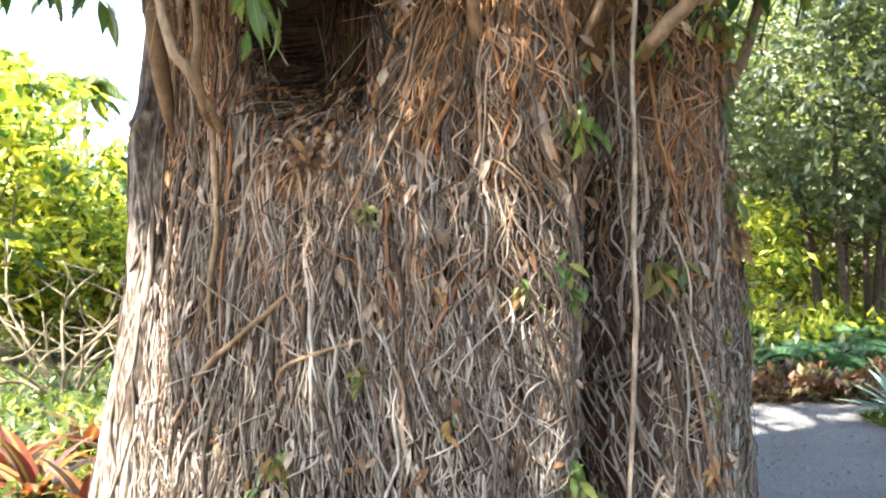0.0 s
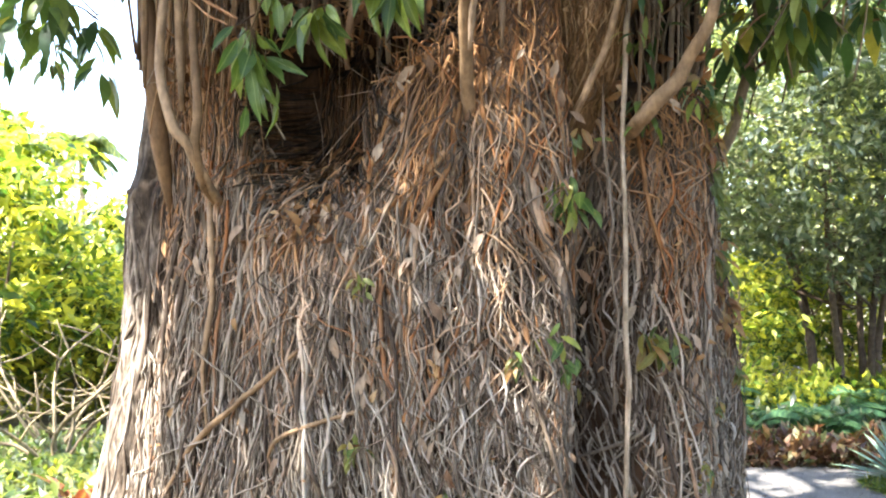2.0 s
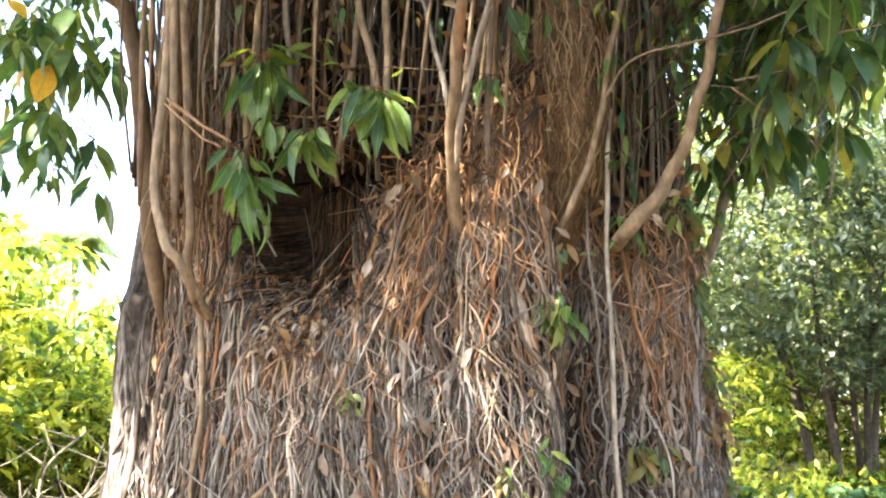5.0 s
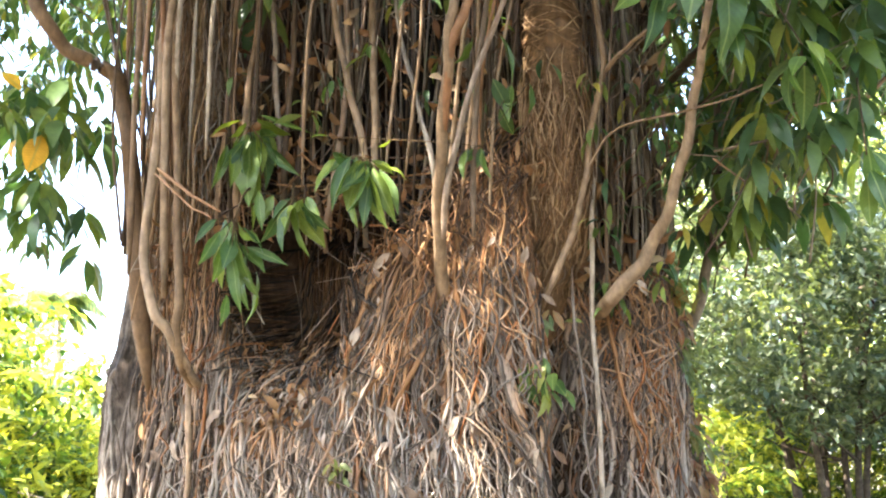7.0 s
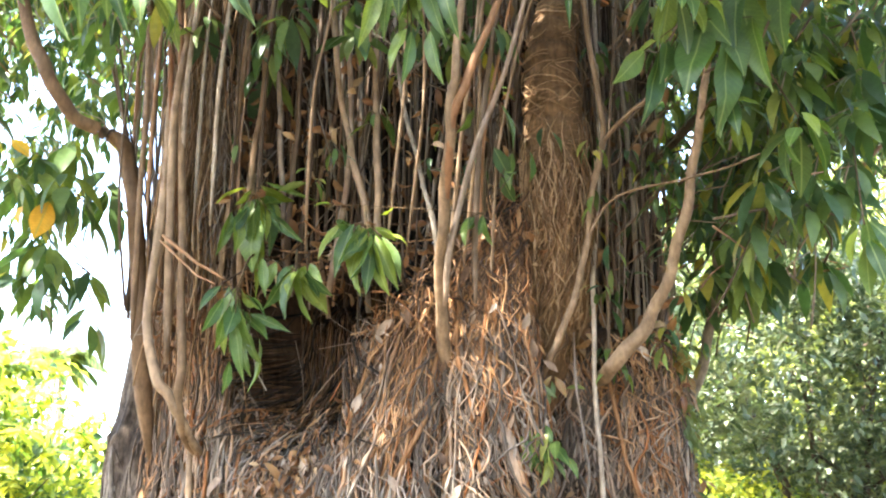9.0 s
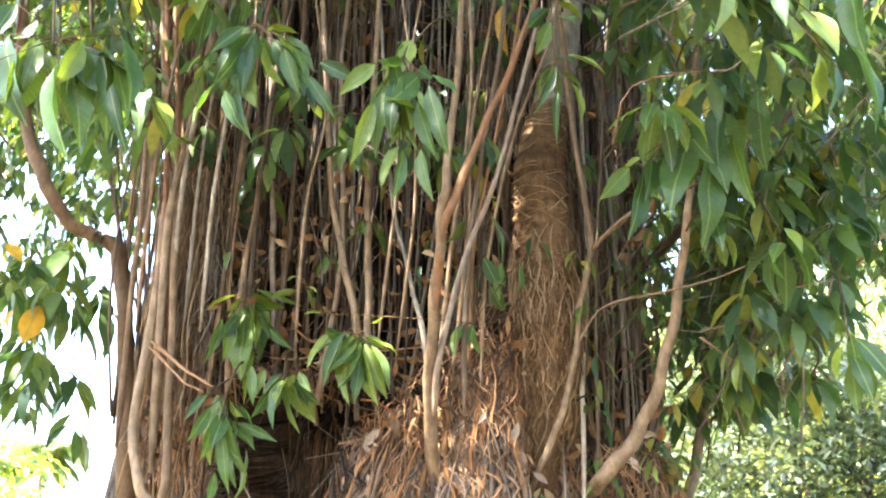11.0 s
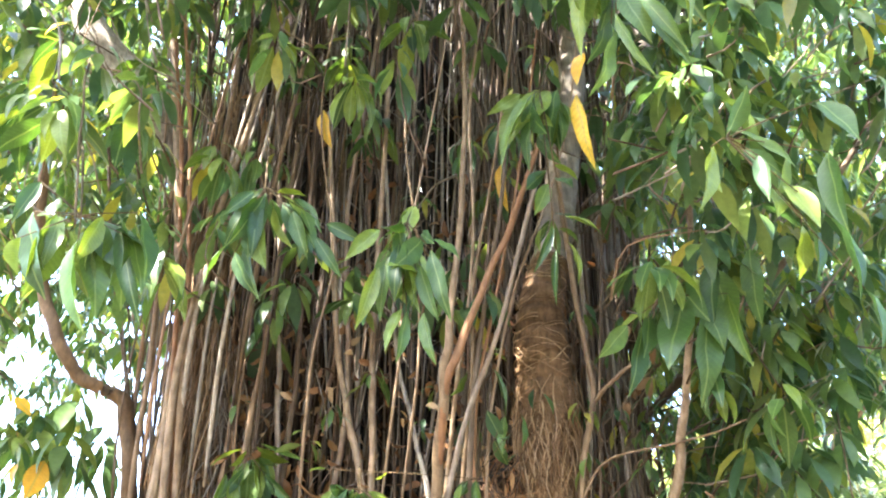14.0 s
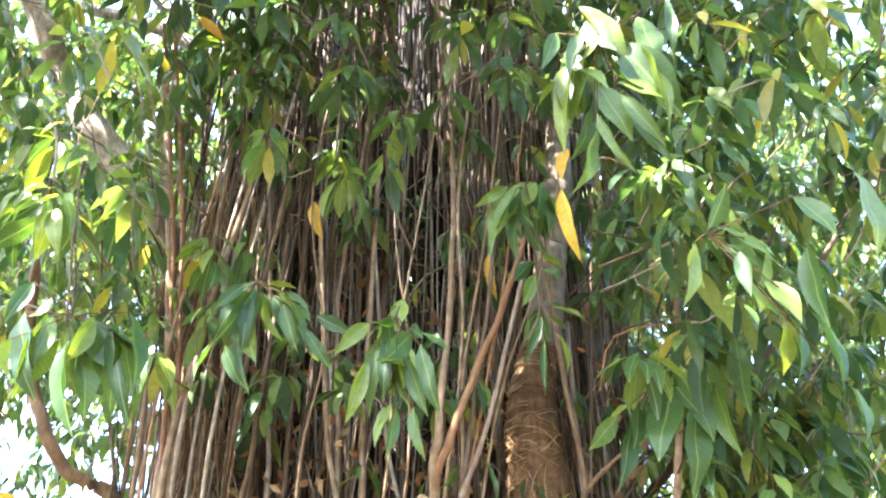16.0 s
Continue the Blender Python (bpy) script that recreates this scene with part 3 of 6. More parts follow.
under(part("deep_fibre_mat", mesh_of("deep_fibre_mat", v, f, shaded_fibre), kind="stuff"), fig)


# pale flakes of old bark and dry leaf among the roots
n = 330
a, z = g.uniform(-0.95, 1.25, n), g.uniform(0.3, 2.8, n)
z = np.minimum(z, ledge(a) - 0.05)
p = skin(a, z, g.uniform(0.042, 0.07, n))
d = np.stack([g.normal(0, 0.6, n), g.normal(0, 0.15, n), -np.ones(n)], -1)
up = np.stack([np.sin(a), -np.cos(a), 0.3 + 0 * a], -1) + g.normal(0, 0.35, (n, 3))
v, f = scatter(leaf_shape(1.0, 0.36, 0.5, 0.9, steps=4, wave=0.35), p, turned(d, up), 0.028 + 0.065 * g.random(n) ** 1.6)
under(part("bark_flake_mat", mesh_of("bark_flake_mat", v, f, flake_mat), kind="stuff"), fig)
# flakes of old bark and broken root ends among the roots
n = 1700
a, z = g.uniform(-1.1, 1.3, n), g.uniform(0.2, 2.9, n)
z = np.minimum(z, ledge(a) - 0.02)
p = skin(a, z, g.uniform(0.02, 0.055, n))
d = np.stack([g.normal(0, 0.3, n), g.normal(0, 0.12, n), -np.ones(n)], -1)
up = np.stack([np.sin(a), -np.cos(a), 0 * a], -1) + g.normal(0, 0.45, (n, 3))
v, f = scatter(leaf_shape(1.0, 0.24, 0.35, 0.3, steps=3, wave=0.25), p, turned(d, up), g.uniform(0.025, 0.09, n))
under(part("bark_flake_mat", mesh_of("bark_flake_mat", v, f, root_joined), kind="stuff"), fig)


def shoot(points, r0, r1, name="shoot", mat=stem_single, label="", n=24, sides=8, rough=0.05):
    p = spline(points, n)
    q = np.linspace(0, 1, n)[:, None] * len(points)
    p = p + (0.003 + 0.25 * r0) * np.sin(q * (2.9, 2.3, 0.0) + 700 * r0 + 9 * p[0, 0]) * np.sin(q * 1.7 + 5 * p[0, 0]) * np.sin(q / len(points) * math.pi)
    r = np.linspace(r0, r1, n) * np.interp(np.linspace(0, 1, n), [0, 0.08, 1], [0.45, 1, 1]) * (1 + rough * np.sin(np.linspace(0, 17, n) + r0 * 900))
    v, f = tubes(p[None], r[None], sides)
    return under(part(name, mesh_of(name, v, f, mat), label=label), fig)


def on_skin(places, out, r0, r1, name="aerial_root", mat=root_single, label="", n=20):
    """A thick root laid on the trunk by its turns and heights."""
    a = spline([(t, z, 0) for t, z in places], n)
    e = np.sin(np.linspace(0.05, math.pi - 0.05, n)) ** 0.45
    p = skin(a[:, 0], a[:, 1], out * e - 0.012 * (1 - e))
    r = np.linspace(r0, r1, n) * (1 + 0.12 * np.sin(np.linspace(0, 23, n))) * (0.35 + 0.65 * e)
    v, f = tubes(p[None], r[None], 8)
    return under(part(name, mesh_of(name, v, f, mat), label=label), fig)


on_skin([(-0.28, 1.53), (-0.47, 1.30), (-0.70, 1.08), (-0.95, 0.74)], 0.055, 0.009, 0.011, mat=warm_stem)
on_skin([(-0.73, 2.12), (-0.70, 1.9), (-0.66, 1.6), (-0.69, 1.3), (-0.66, 1.0)], 0.055, 0.016, 0.007, mat=warm_stem)
on_skin([(-0.82, 2.1), (-0.79, 1.85), (-0.83, 1.5), (-0.80, 1.2)], 0.05, 0.013, 0.006)
on_skin([(-0.90, 2.2), (-0.88, 1.8), (-0.91, 1.4), (-0.86, 0.9)], 0.05, 0.014, 0.006)
on_skin([(-0.15, 1.24), (-0.33, 1.17), (-0.43, 1.10), (-0.46, 0.95)], 0.055, 0.009, 0.006, mat=warm_stem)
on_skin([(0.02, 2.07), (-0.02, 2.02), (-0.06, 1.97)], 0.035, 0.016, 0.012)
on_skin([(0.17, 2.35), (0.20, 2.0), (0.25, 1.75), (0.31, 1.58), (0.32, 1.45)], 0.022, 0.026, 0.014)
on_skin([(-0.62, 0.98), (-0.75, 0.82), (-0.86, 0.62)], 0.05, 0.009, 0.011)
on_skin([(0.10, 2.30), (0.06, 1.85), (0.055, 1.45), (0.07, 1.1)], 0.03, 0.010, 0.006)
on_skin([(0.13, 1.15), (0.16, 0.9), (0.15, 0.6)], 0.035, 0.010, 0.008)
on_skin([(0.74, 2.1), (0.76, 1.7), (0.78, 1.3), (0.76, 0.8)], 0.045, 0.016, 0.010)
on_skin([(0.45, 0.95), (0.55, 1.1), (0.58, 1.18)], 0.08, 0.007, 0.006)

# smooth grey side of the trunk
def rib(points, r0, r1, label, seed, n=110, sides=64, mat=grey_bark):
    p = spline(points, n)
    a = np.linspace(0, 2 * math.pi, sides, endpoint=False)[None]
    z = p[:, 2:3]
    r = np.linspace(r0, r1, n)[:, None] * (1 + 0.10 * waves(np.cos(a) * 0.9, np.sin(a) * 0.9 + z * 0.8, seed) + 0.06 * np.sin(a * 5 + 1.4 * np.sin(z * 1.9 + seed)) + 0.05 * np.sin(a * 11 + 2.0 * np.sin(z * 1.3)) + 0.05 * waves(a * 2, z * 1.7, seed + 1, 4))
    V = p[:, None] + np.stack([np.cos(a) * r, np.sin(a) * r, 0 * r], -1)
    F = [[k * sides + i, k * sides + (i + 1) % sides, (k + 1) * sides + (i + 1) % sides, (k + 1) * sides + i] for k in range(n - 1) for i in range(sides)]
    under(part("trunk_rib", mesh_of("trunk_rib", V, F, mat), label=label), fig)
    return V


grey_side = rib([(-1.34, 3.80, -0.1), (-1.20, 3.80, 0.48), (-1.13, 3.80, 1.0), (-1.09, 3.80, 1.5), (-1.10, 3.80, 1.95), (-1.06, 3.84, 2.4), (-0.95, 3.9, 4.5)], 0.27, 0.16, "smooth grey bark rib of the trunk", 41)
rib([(-1.12, 3.46, -0.1), (-1.03, 3.44, 0.5), (-0.98, 3.42, 1.1), (-0.92, 3.42, 1.7)], 0.11, 0.03, "pale root rib at the trunk's foot", 43, mat=foot_bark)
rib([(-1.28, 3.62, -0.1), (-1.15, 3.60, 0.5), (-1.08, 3.60, 1.1), (-1.04, 3.62, 1.7)], 0.125, 0.03, "pale root rib at the trunk's foot", 45, mat=foot_bark)
# roots that run down over the grey rib
P, R = [], []
for _ in range(170):
    z, L = g.uniform(0.5, 2.6), g.uniform(0.15, 0.6)
    u = np.linspace(0, 1, 10)
    zz = z - L * u
    c = np.interp(zz, [-0.1, 0.48, 1.0, 1.5, 1.95, 2.4], [-1.34, -1.20, -1.13, -1.09, -1.10, -1.06])
    a = 1.3 - 1.3 * g.random() ** 2.0 + g.normal(0, 0.15) * u
    r = np.interp(zz, [0, 2.4], [0.268, 0.213]) + g.uniform(-0.006, 0.012)
    P.append(np.stack([c + np.sin(a) * r, 3.80 - np.cos(a) * r, zz], -1))
    R.append(np.full(10, g.uniform(0.0018, 0.006)))
v, f = tubes(P, R, 5, False)
under(part("rib_root_mat", mesh_of("rib_root_mat", v, f, root_joined), kind="stuff"), fig)


P, R = [], []
for _ in range(190):
    k0, k1 = g.uniform(10, 80), g.uniform(5, 26)
    u = np.linspace(0, 1, 12)
    k = np.clip(k0 - k1 * u, 0, len(grey_side) - 1).astype(int)
    i = (g.uniform(30, 66) + g.normal(0, 2.0) * u + np.sin(u * 5 + k0)).astype(int) % 64
    P.append(spline(grey_side[k, i][::3], 12))
    R.append(np.interp(u, [0, 0.15, 0.8, 1], [0.2, 1, 0.9, 0.2]) * g.uniform(0.003, 0.011))
v, f = tubes(P, R, 6, False)
under(part("bark_ridge_mat", mesh_of("bark_ridge_mat", v, f, ridge_bark), kind="stuff"), fig)


# ringed stem with thin roots wound round it
def ringed_stem():
    n = 300
    p = spline([(0.42, 3.7, 1.6), (0.45, 3.3, 2.1), (0.52, 3.05, 2.55), (0.525, 2.99, 3.0), (0.523, 2.97, 3.39), (0.60, 3.0, 3.70), (0.655, 3.03, 4.0), (0.72, 3.07, 4.40), (0.78, 3.12, 4.8), (0.90, 3.2, 6.2)], n)
    r = np.interp(p[:, 2], [1.6, 3.2, 3.6, 4.0, 6.2], [0.120, 0.108, 0.082, 0.074, 0.05])
    ring = 1 - 0.09 * np.abs(np.sin(p[:, 2] * 34 + 0.8 * np.sin(p[:, 2] * 5))) ** 12
    cut = int(np.searchsorted(p[:, 2], 3.62))
    for q, m, label in ((slice(0, cut + 1), ring_bark, "ringed brown stem wound with thin roots"), (slice(cut, n), bare_bark, "bare grey stem with ring scars")):
        v, f = tubes(p[None, q], (r * ring)[None, q], 18)
        under(part("ringed_stem", mesh_of("ringed_stem", v, f, m), label=label), fig)
    g = np.random.default_rng(5)
    P, R = [], []
    for _ in range(300):
        i0 = 8 + 147 * g.random() ** 1.3
        u = np.linspace(0, 1, 12)
        i = np.clip(i0 + u * g.normal(0, 5.0) * (1 + 2 * (g.random() > 0.85)) + 0.8 * np.sin(u * 6 + i0), 0, n - 1)
        a = g.uniform(-2.2, 0.5) + u * g.uniform(0.8, 2.2)
        c = np.stack([np.interp(i, np.arange(n), p[:, k]) for k in range(3)], -1)
        rr = np.interp(i, np.arange(n), r) + 0.007
        P.append(c + np.stack([np.sin(a) * rr, -np.cos(a) * rr, 0 * a], -1))
        R.append(np.full(12, g.uniform(0.0010, 0.0028)))
    for _ in range(400):
        i0 = g.uniform(38, 78)
        u = np.linspace(0, 1, 12)
        i = np.clip(i0 + u * g.uniform(10, 34), 0, n - 1)
        a = g.uniform(-1.7, 1.5) + g.normal(0, 0.35) * u + 0.12 * np.sin(u * g.uniform(4, 12) + i0)
        c = np.stack([np.interp(i, np.arange(n), p[:, k]) for k in range(3)], -1)
        rr = np.interp(i, np.arange(n), r) + g.uniform(0.006, 0.03) * np.sin(u * 3.14) ** 0.5 + 0.004
        P.append(c + np.stack([np.sin(a) * rr, -np.cos(a) * rr, 0 * a], -1))
        R.append(np.linspace(1, 0.6, 12) * g.uniform(0.0014, 0.0042))
    v, f = tubes(P, R, 5)
    under(part("wound_root_mat", mesh_of("wound_root_mat", v, f, wound_mat), kind="stuff"), fig)


ringed_stem()

# the thick shoots
CENTRAL = [(0.13, 3.04, 2.06), (0.125, 2.97, 2.115), (0.105, 2.90, 2.228), (0.088, 2.8, 2.399), (0.090, 2.68, 2.592), (0.108, 2.58, 2.80), (0.128, 2.5, 2.98), (0.146, 2.48, 3.108), (0.188, 2.48, 3.6), (0.208, 2.5, 4.05), (0.205, 2.5, 4.768), (0.1, 2.4, 5.6)]
shoot(CENTRAL, 0.027, 0.006, n=40, mat=warm_stem)
shoot([(0.10, 2.66, 2.62), (0.125, 2.52, 2.90), (0.181, 2.5, 3.043), (0.263, 2.52, 3.27), (0.363, 2.55, 3.52), (0.487, 2.58, 3.896), (0.56, 2.58, 4.2)], 0.017, 0.009, label="orange-brown shoot", mat=orange_stem)
shoot([(0.645, 3.10, 2.13), (0.665, 3.0, 2.155), (0.69, 2.92, 2.185), (0.765, 2.88, 2.258), (0.828, 2.83, 2.383), (0.883, 2.78, 2.546), (0.926, 2.72, 2.724), (0.958, 2.65, 2.93), (1.0, 2.58, 3.2), (1.06, 2.5, 3.8)], 0.031, 0.010, n=44, sides=10, mat=warm_stem)
shoot([(0.44, 3.05, 2.12), (0.466, 2.95, 2.205), (0.505, 2.93, 2.29), (0.566, 2.9, 2.442), (0.609, 2.88, 2.619), (0.643, 2.88, 2.828), (0.677, 2.88, 2.96), (0.679, 2.88, 3.11), (0.664, 2.9, 3.309), (0.645, 2.9, 3.6), (0.61, 2.85, 4.1)], 0.012, 0.0115, mat=warm_stem, n=36)
shoot([(0.68, 2.88, 2.973), (0.743, 2.8, 3.031), (0.808, 2.75, 3.077), (0.9, 2.65, 3.14)], 0.009, 0.006, mat=warm_stem)
shoot([(0.612, 3.0, 0.55), (0.616, 3.0, 0.738), (0.632, 2.99, 1.202), (0.626, 2.98, 1.427), (0.624, 2.98, 1.952), (0.630, 2.98, 2.33), (0.653, 2.98, 2.652), (0.69, 3.0, 2.985), (0.72, 3.05, 3.8)], 0.0095, 0.0085, "hanging_root", pale_root, "straight pale hanging root", 50)
shoot([(0.56, 3.0, 2.3), (0.547, 2.93, 2.12), (0.566, 2.93, 1.938), (0.573, 2.92, 1.829), (0.562, 2.92, 1.702), (0.577, 2.93, 1.593), (0.591, 2.93, 1.484), (0.58, 2.95, 1.393), (0.59, 3.0, 1.2)], 0.006, 0.004, "hanging_root", root_single, "thin wavy hanging root", 40)
shoot([(-0.73, 3.3, 1.84), (-0.765, 3.08, 1.93), (-0.80, 2.98, 2.02), (-0.83, 2.93, 2.09), (-0.877, 2.92, 2.156), (-0.922, 2.95, 2.384), (-0.903, 2.95, 2.67), (-0.900, 2.95, 3.1), (-0.893, 2.95, 3.332), (-0.94, 2.95, 3.6), (-1.007, 2.9, 4.152), (-1.187, 2.9, 5.18)], 0.017, 0.018, n=40, mat=warm_stem)
shoot([(-0.77, 3.2, 1.88), (-0.79, 3.03, 1.96), (-0.798, 2.95, 2.06), (-0.794, 2.93, 2.225), (-0.825, 2.95, 2.63), (-0.846, 2.9, 3.228), (-0.834, 2.9, 3.44), (-0.821, 2.9, 3.806), (-0.78, 2.85, 4.6)], 0.017, 0.012, n=36, mat=warm_stem)
shoot([(-1.0, 3.4, 1.9), (-1.029, 3.3, 2.182), (-1.04, 3.25, 2.433), (-1.071, 3.2, 2.729), (-1.109, 3.16, 2.999), (-1.14, 3.13, 3.09), (-1.216, 3.05, 3.11), (-1.306, 3.0, 3.17), (-1.379, 2.95, 3.298), (-1.434, 2.95, 3.42), (-1.50, 2.9, 3.70), (-1.5, 2.7, 4.3)], 0.036, 0.022, "branch", warm_stem, "bent brown branch", 44, 10)
for pts, r in (
    (((-0.62, 3.00, 2.47), (-0.612, 2.95, 2.583), (-0.58, 2.95, 2.968), (-0.557, 2.95, 3.299), (-0.50, 2.95, 4.2)), 0.0135),
    (((-0.46, 3.13, 2.47), (-0.479, 3.05, 2.709), (-0.498, 3.0, 3.067), (-0.518, 3.0, 3.326), (-0.60, 2.95, 4.4)), 0.0125),
    (((-0.47, 3.08, 2.47), (-0.455, 3.0, 2.767), (-0.438, 3.0, 3.002), (-0.434, 3.0, 3.326), (-0.42, 2.9, 4.6)), 0.0125),
    (((-0.43, 3.08, 2.47), (-0.406, 3.0, 2.692), (-0.379, 3.0, 3.002), (-0.369, 3.0, 3.326), (-0.30, 2.95, 4.5)), 0.012),
) + (
    (((-0.13, 2.95, 2.5), (-0.17, 2.9, 2.705), (-0.23, 2.9, 2.959), (-0.28, 2.9, 3.273), (-0.36, 2.85, 4.3)), 0.0145),
    (((-0.13, 2.95, 2.5), (-0.13, 2.9, 2.705), (-0.138, 2.9, 3.022), (-0.139, 2.9, 3.273), (-0.10, 2.8, 4.4)), 0.0145),
    (((0.09, 2.85, 2.4), (0.073, 2.8, 2.602), (0.023, 2.85, 2.861), (-0.053, 2.9, 3.228), (-0.12, 2.9, 4.2)), 0.010),
    (((0.10, 2.78, 2.35), (0.128, 2.7, 2.569), (0.228, 2.65, 2.93), (0.305, 2.6, 3.113), (0.47, 2.5, 3.7)), 0.0115),
) + (
    (((0.20, 2.75, 2.35), (0.21, 2.72, 2.7), (0.26, 2.7, 3.2), (0.36, 2.65, 3.8), (0.42, 2.6, 4.8)), 0.011),
    (((-0.7, 3.03, 2.47), (-0.66, 2.98, 3.0), (-0.60, 2.9, 3.7), (-0.47, 2.75, 4.5)), 0.013),
    (((-0.86, 3.0, 2.2), (-0.87, 2.92, 3.0), (-0.80, 2.85, 3.6), (-0.62, 2.75, 4.5)), 0.016),
    (((-1.02, 3.1, 2.3), (-1.01, 3.02, 2.9), (-1.02, 3.0, 3.6), (-1.02, 2.9, 4.8)), 0.013),
):
    shoot(pts, r, r * 0.7, n=28, mat=warm_stem if r > 0.0125 else stem_single)
# the side stem with its long twig
shoot([(1.03, 3.62, 1.95), (1.07, 3.5, 2.059), (1.134, 3.4, 2.248), (1.169, 3.35, 2.465), (1.183, 3.3, 2.556), (1.21, 3.3, 2.753), (1.226, 3.25, 3.213), (1.25, 3.2, 3.9)], 0.024, 0.013, "branch", bare_bark, "slim grey branch with a long side twig", 30)
shoot([(1.173, 3.3, 2.521), (1.362, 3.25, 2.644), (1.532, 3.2, 2.765), (1.679, 3.1, 2.912), (1.9, 3.0, 3.15)], 0.013, 0.006, "branch")
shoot([(1.165, 3.33, 2.42), (1.30, 3.25, 2.52), (1.50, 3.2, 2.75)], 0.007, 0.004, "branch")
shoot([(0.605, 2.88, 2.61), (0.655, 2.85, 2.70), (0.72, 2.8, 2.747), (0.885, 2.7, 2.757), (1.041, 2.65, 2.786), (1.137, 2.6, 2.814)], 0.0055, 0.003, "branch", warm_stem)

# fan of orange-brown shoots
for k, (x1, x2, z0, r) in enumerate(((0.24, 0.36, 2.95, 0.008), (0.30, 0.47, 3.0, 0.007), (0.20, 0.24, 3.05, 0.009), (0.34, 0.62, 2.9, 0.006), (0.05, -0.02, 3.05, 0.006), (-0.30, -0.36, 3.05, 0.006), (-0.02, 0.10, 3.05, 0.006))):
    shoot([(x1 - 0.08, 2.9, z0 - 0.5), (x1 - 0.02 - 0.03 * (k % 2), 2.74, z0), (x1 + 0.3 * (x2 - x1) + 0.03 * (k % 3 - 1), 2.68, z0 + 0.45), (x2, 2.58, z0 + 1.1), (x2 + 0.12, 2.5, z0 + 2.0)], r, r * 0.6, mat=orange_stem if k == 1 else warm_stem)
# reddish bundle of shoots rising at the tree's edge
for k in range(2):
    o = 0.035 * k
    shoot([(-0.84 - o, 3.0, 2.6), (-0.90 + o, 2.93, 3.2), (-0.96 + o, 2.9, 3.9), (-1.06 + 1.3 * o, 2.86, 4.6), (-1.20 + 1.5 * o, 2.8, 5.4)], 0.011, 0.008, mat=orange_stem)
# dry strips hanging over the hollow
shoot([(-0.88, 2.9, 2.636), (-0.735, 2.82, 2.516), (-0.629, 2.78, 2.446)], 0.007, 0.004, "dry_strip", orange_stem)
shoot([(-0.89, 2.91, 2.62), (-0.75, 2.83, 2.49), (-0.66, 2.79, 2.43)], 0.005, 0.003, "dry_strip", orange_stem)
# heavy limbs among the leaves
shoot([(-0.9, 3.7, 3.9), (-1.25, 3.5, 4.6), (-1.62, 3.3, 5.095), (-1.86, 3.3, 5.51), (-2.04, 3.2, 5.86), (-2.4, 3.0, 6.6)], 0.10, 0.06, "limb", foot_bark, n=30, sides=12)
shoot([(0.95, 3.6, 3.9), (1.15, 3.4, 4.8), (1.25, 3.2, 5.6), (1.5, 3.0, 6.8)], 0.10, 0.06, "limb", foot_bark, n=30, sides=12)
shoot([(1.0, 3.4, 3.1), (1.343, 3.2, 3.42), (1.678, 3.1, 3.779), (2.121, 3.0, 4.388)], 0.022, 0.012, "branch", stem_single)
shoot([(0.95, 3.35, 3.4), (1.05, 3.2, 3.583), (1.288, 3.1, 3.838), (1.506, 3.1, 4.202)], 0.018, 0.010, "branch", stem_single)
# thin shoots: the nearer ones singly, the deep ones joined
g = np.random.default_rng(55)


def thin_shoot(deep):
    x0 = g.uniform(-1.16, 1.12)
    if -0.64 < x0 < 0.3 and g.random() < 0.5:
        x0 = g.choice((-1.0, 0.75)) + g.normal(0, 0.08)
    x0 = min(x0, 0.92)
    a = math.asin(max(-1, min(1, (x0 - CX) / 1.3)))
    z0 = 2.46 + g.uniform(-0.05, 0.1) if -0.74 < x0 < -0.1 else float(ledge(np.array(a))) - 0.25
    y0 = 2.98 + 0.16 * x0 * x0 + 0.6 * max(0, x0 - 0.7) + (g.uniform(0.10, 0.34) if deep else g.uniform(-0.06, 0.1))
    lean, top = g.normal(0.01, 0.045 if g.random() < 0.75 else 0.14), g.uniform(5.2, 7.4)
    h = top - z0
    ctrl = [(x0, y0 + 0.08, z0)] + [(x0 + lean * h * q + g.normal(0, 0.025), y0 + g.normal(0, 0.03), z0 + h * q) for q in (0.15, 0.35, 0.6, 0.8)] + [(x0 + lean * h, y0 - 0.1, top)]
    r = 0.0035 + 0.009 * g.random() ** 1.8
    return spline(ctrl, 16), np.linspace(r, r * 0.5, 16)


def edge_shoot():
    x0, top = g.uniform(0.5, 0.88), g.uniform(4.6, 6.6)
    y0 = 3.05 + 0.35 * x0 * x0 + g.uniform(0.0, 0.4)
    lean = g.normal(0.02, 0.08)
    r = g.uniform(0.004, 0.011)
    return spline([(x0 * 0.9, y0 + 0.2, 2.0)] + [(x0 + lean * h + g.normal(0, 0.02), y0 + g.normal(0, 0.02), 2.2 + h) for h in (0.6, 1.3, 2.0)] + [(x0 + lean * 3, y0, top)], 16), np.linspace(r, r * 0.5, 16)


for _ in range(46):
    p, r = thin_shoot(False)
    v, f = tubes(p[None], r[None], 6)
    under(part("shoot", mesh_of("shoot", v, f, stem_single)), fig)
P, R = zip(*([thin_shoot(True) for _ in range(80)] + [edge_shoot() for _ in range(60)]))
v, f = tubes(P, R, 5)
under(part("thin_shoot_mat", mesh_of("thin_shoot_mat", v, f, stem_joined), kind="stuff"), fig)
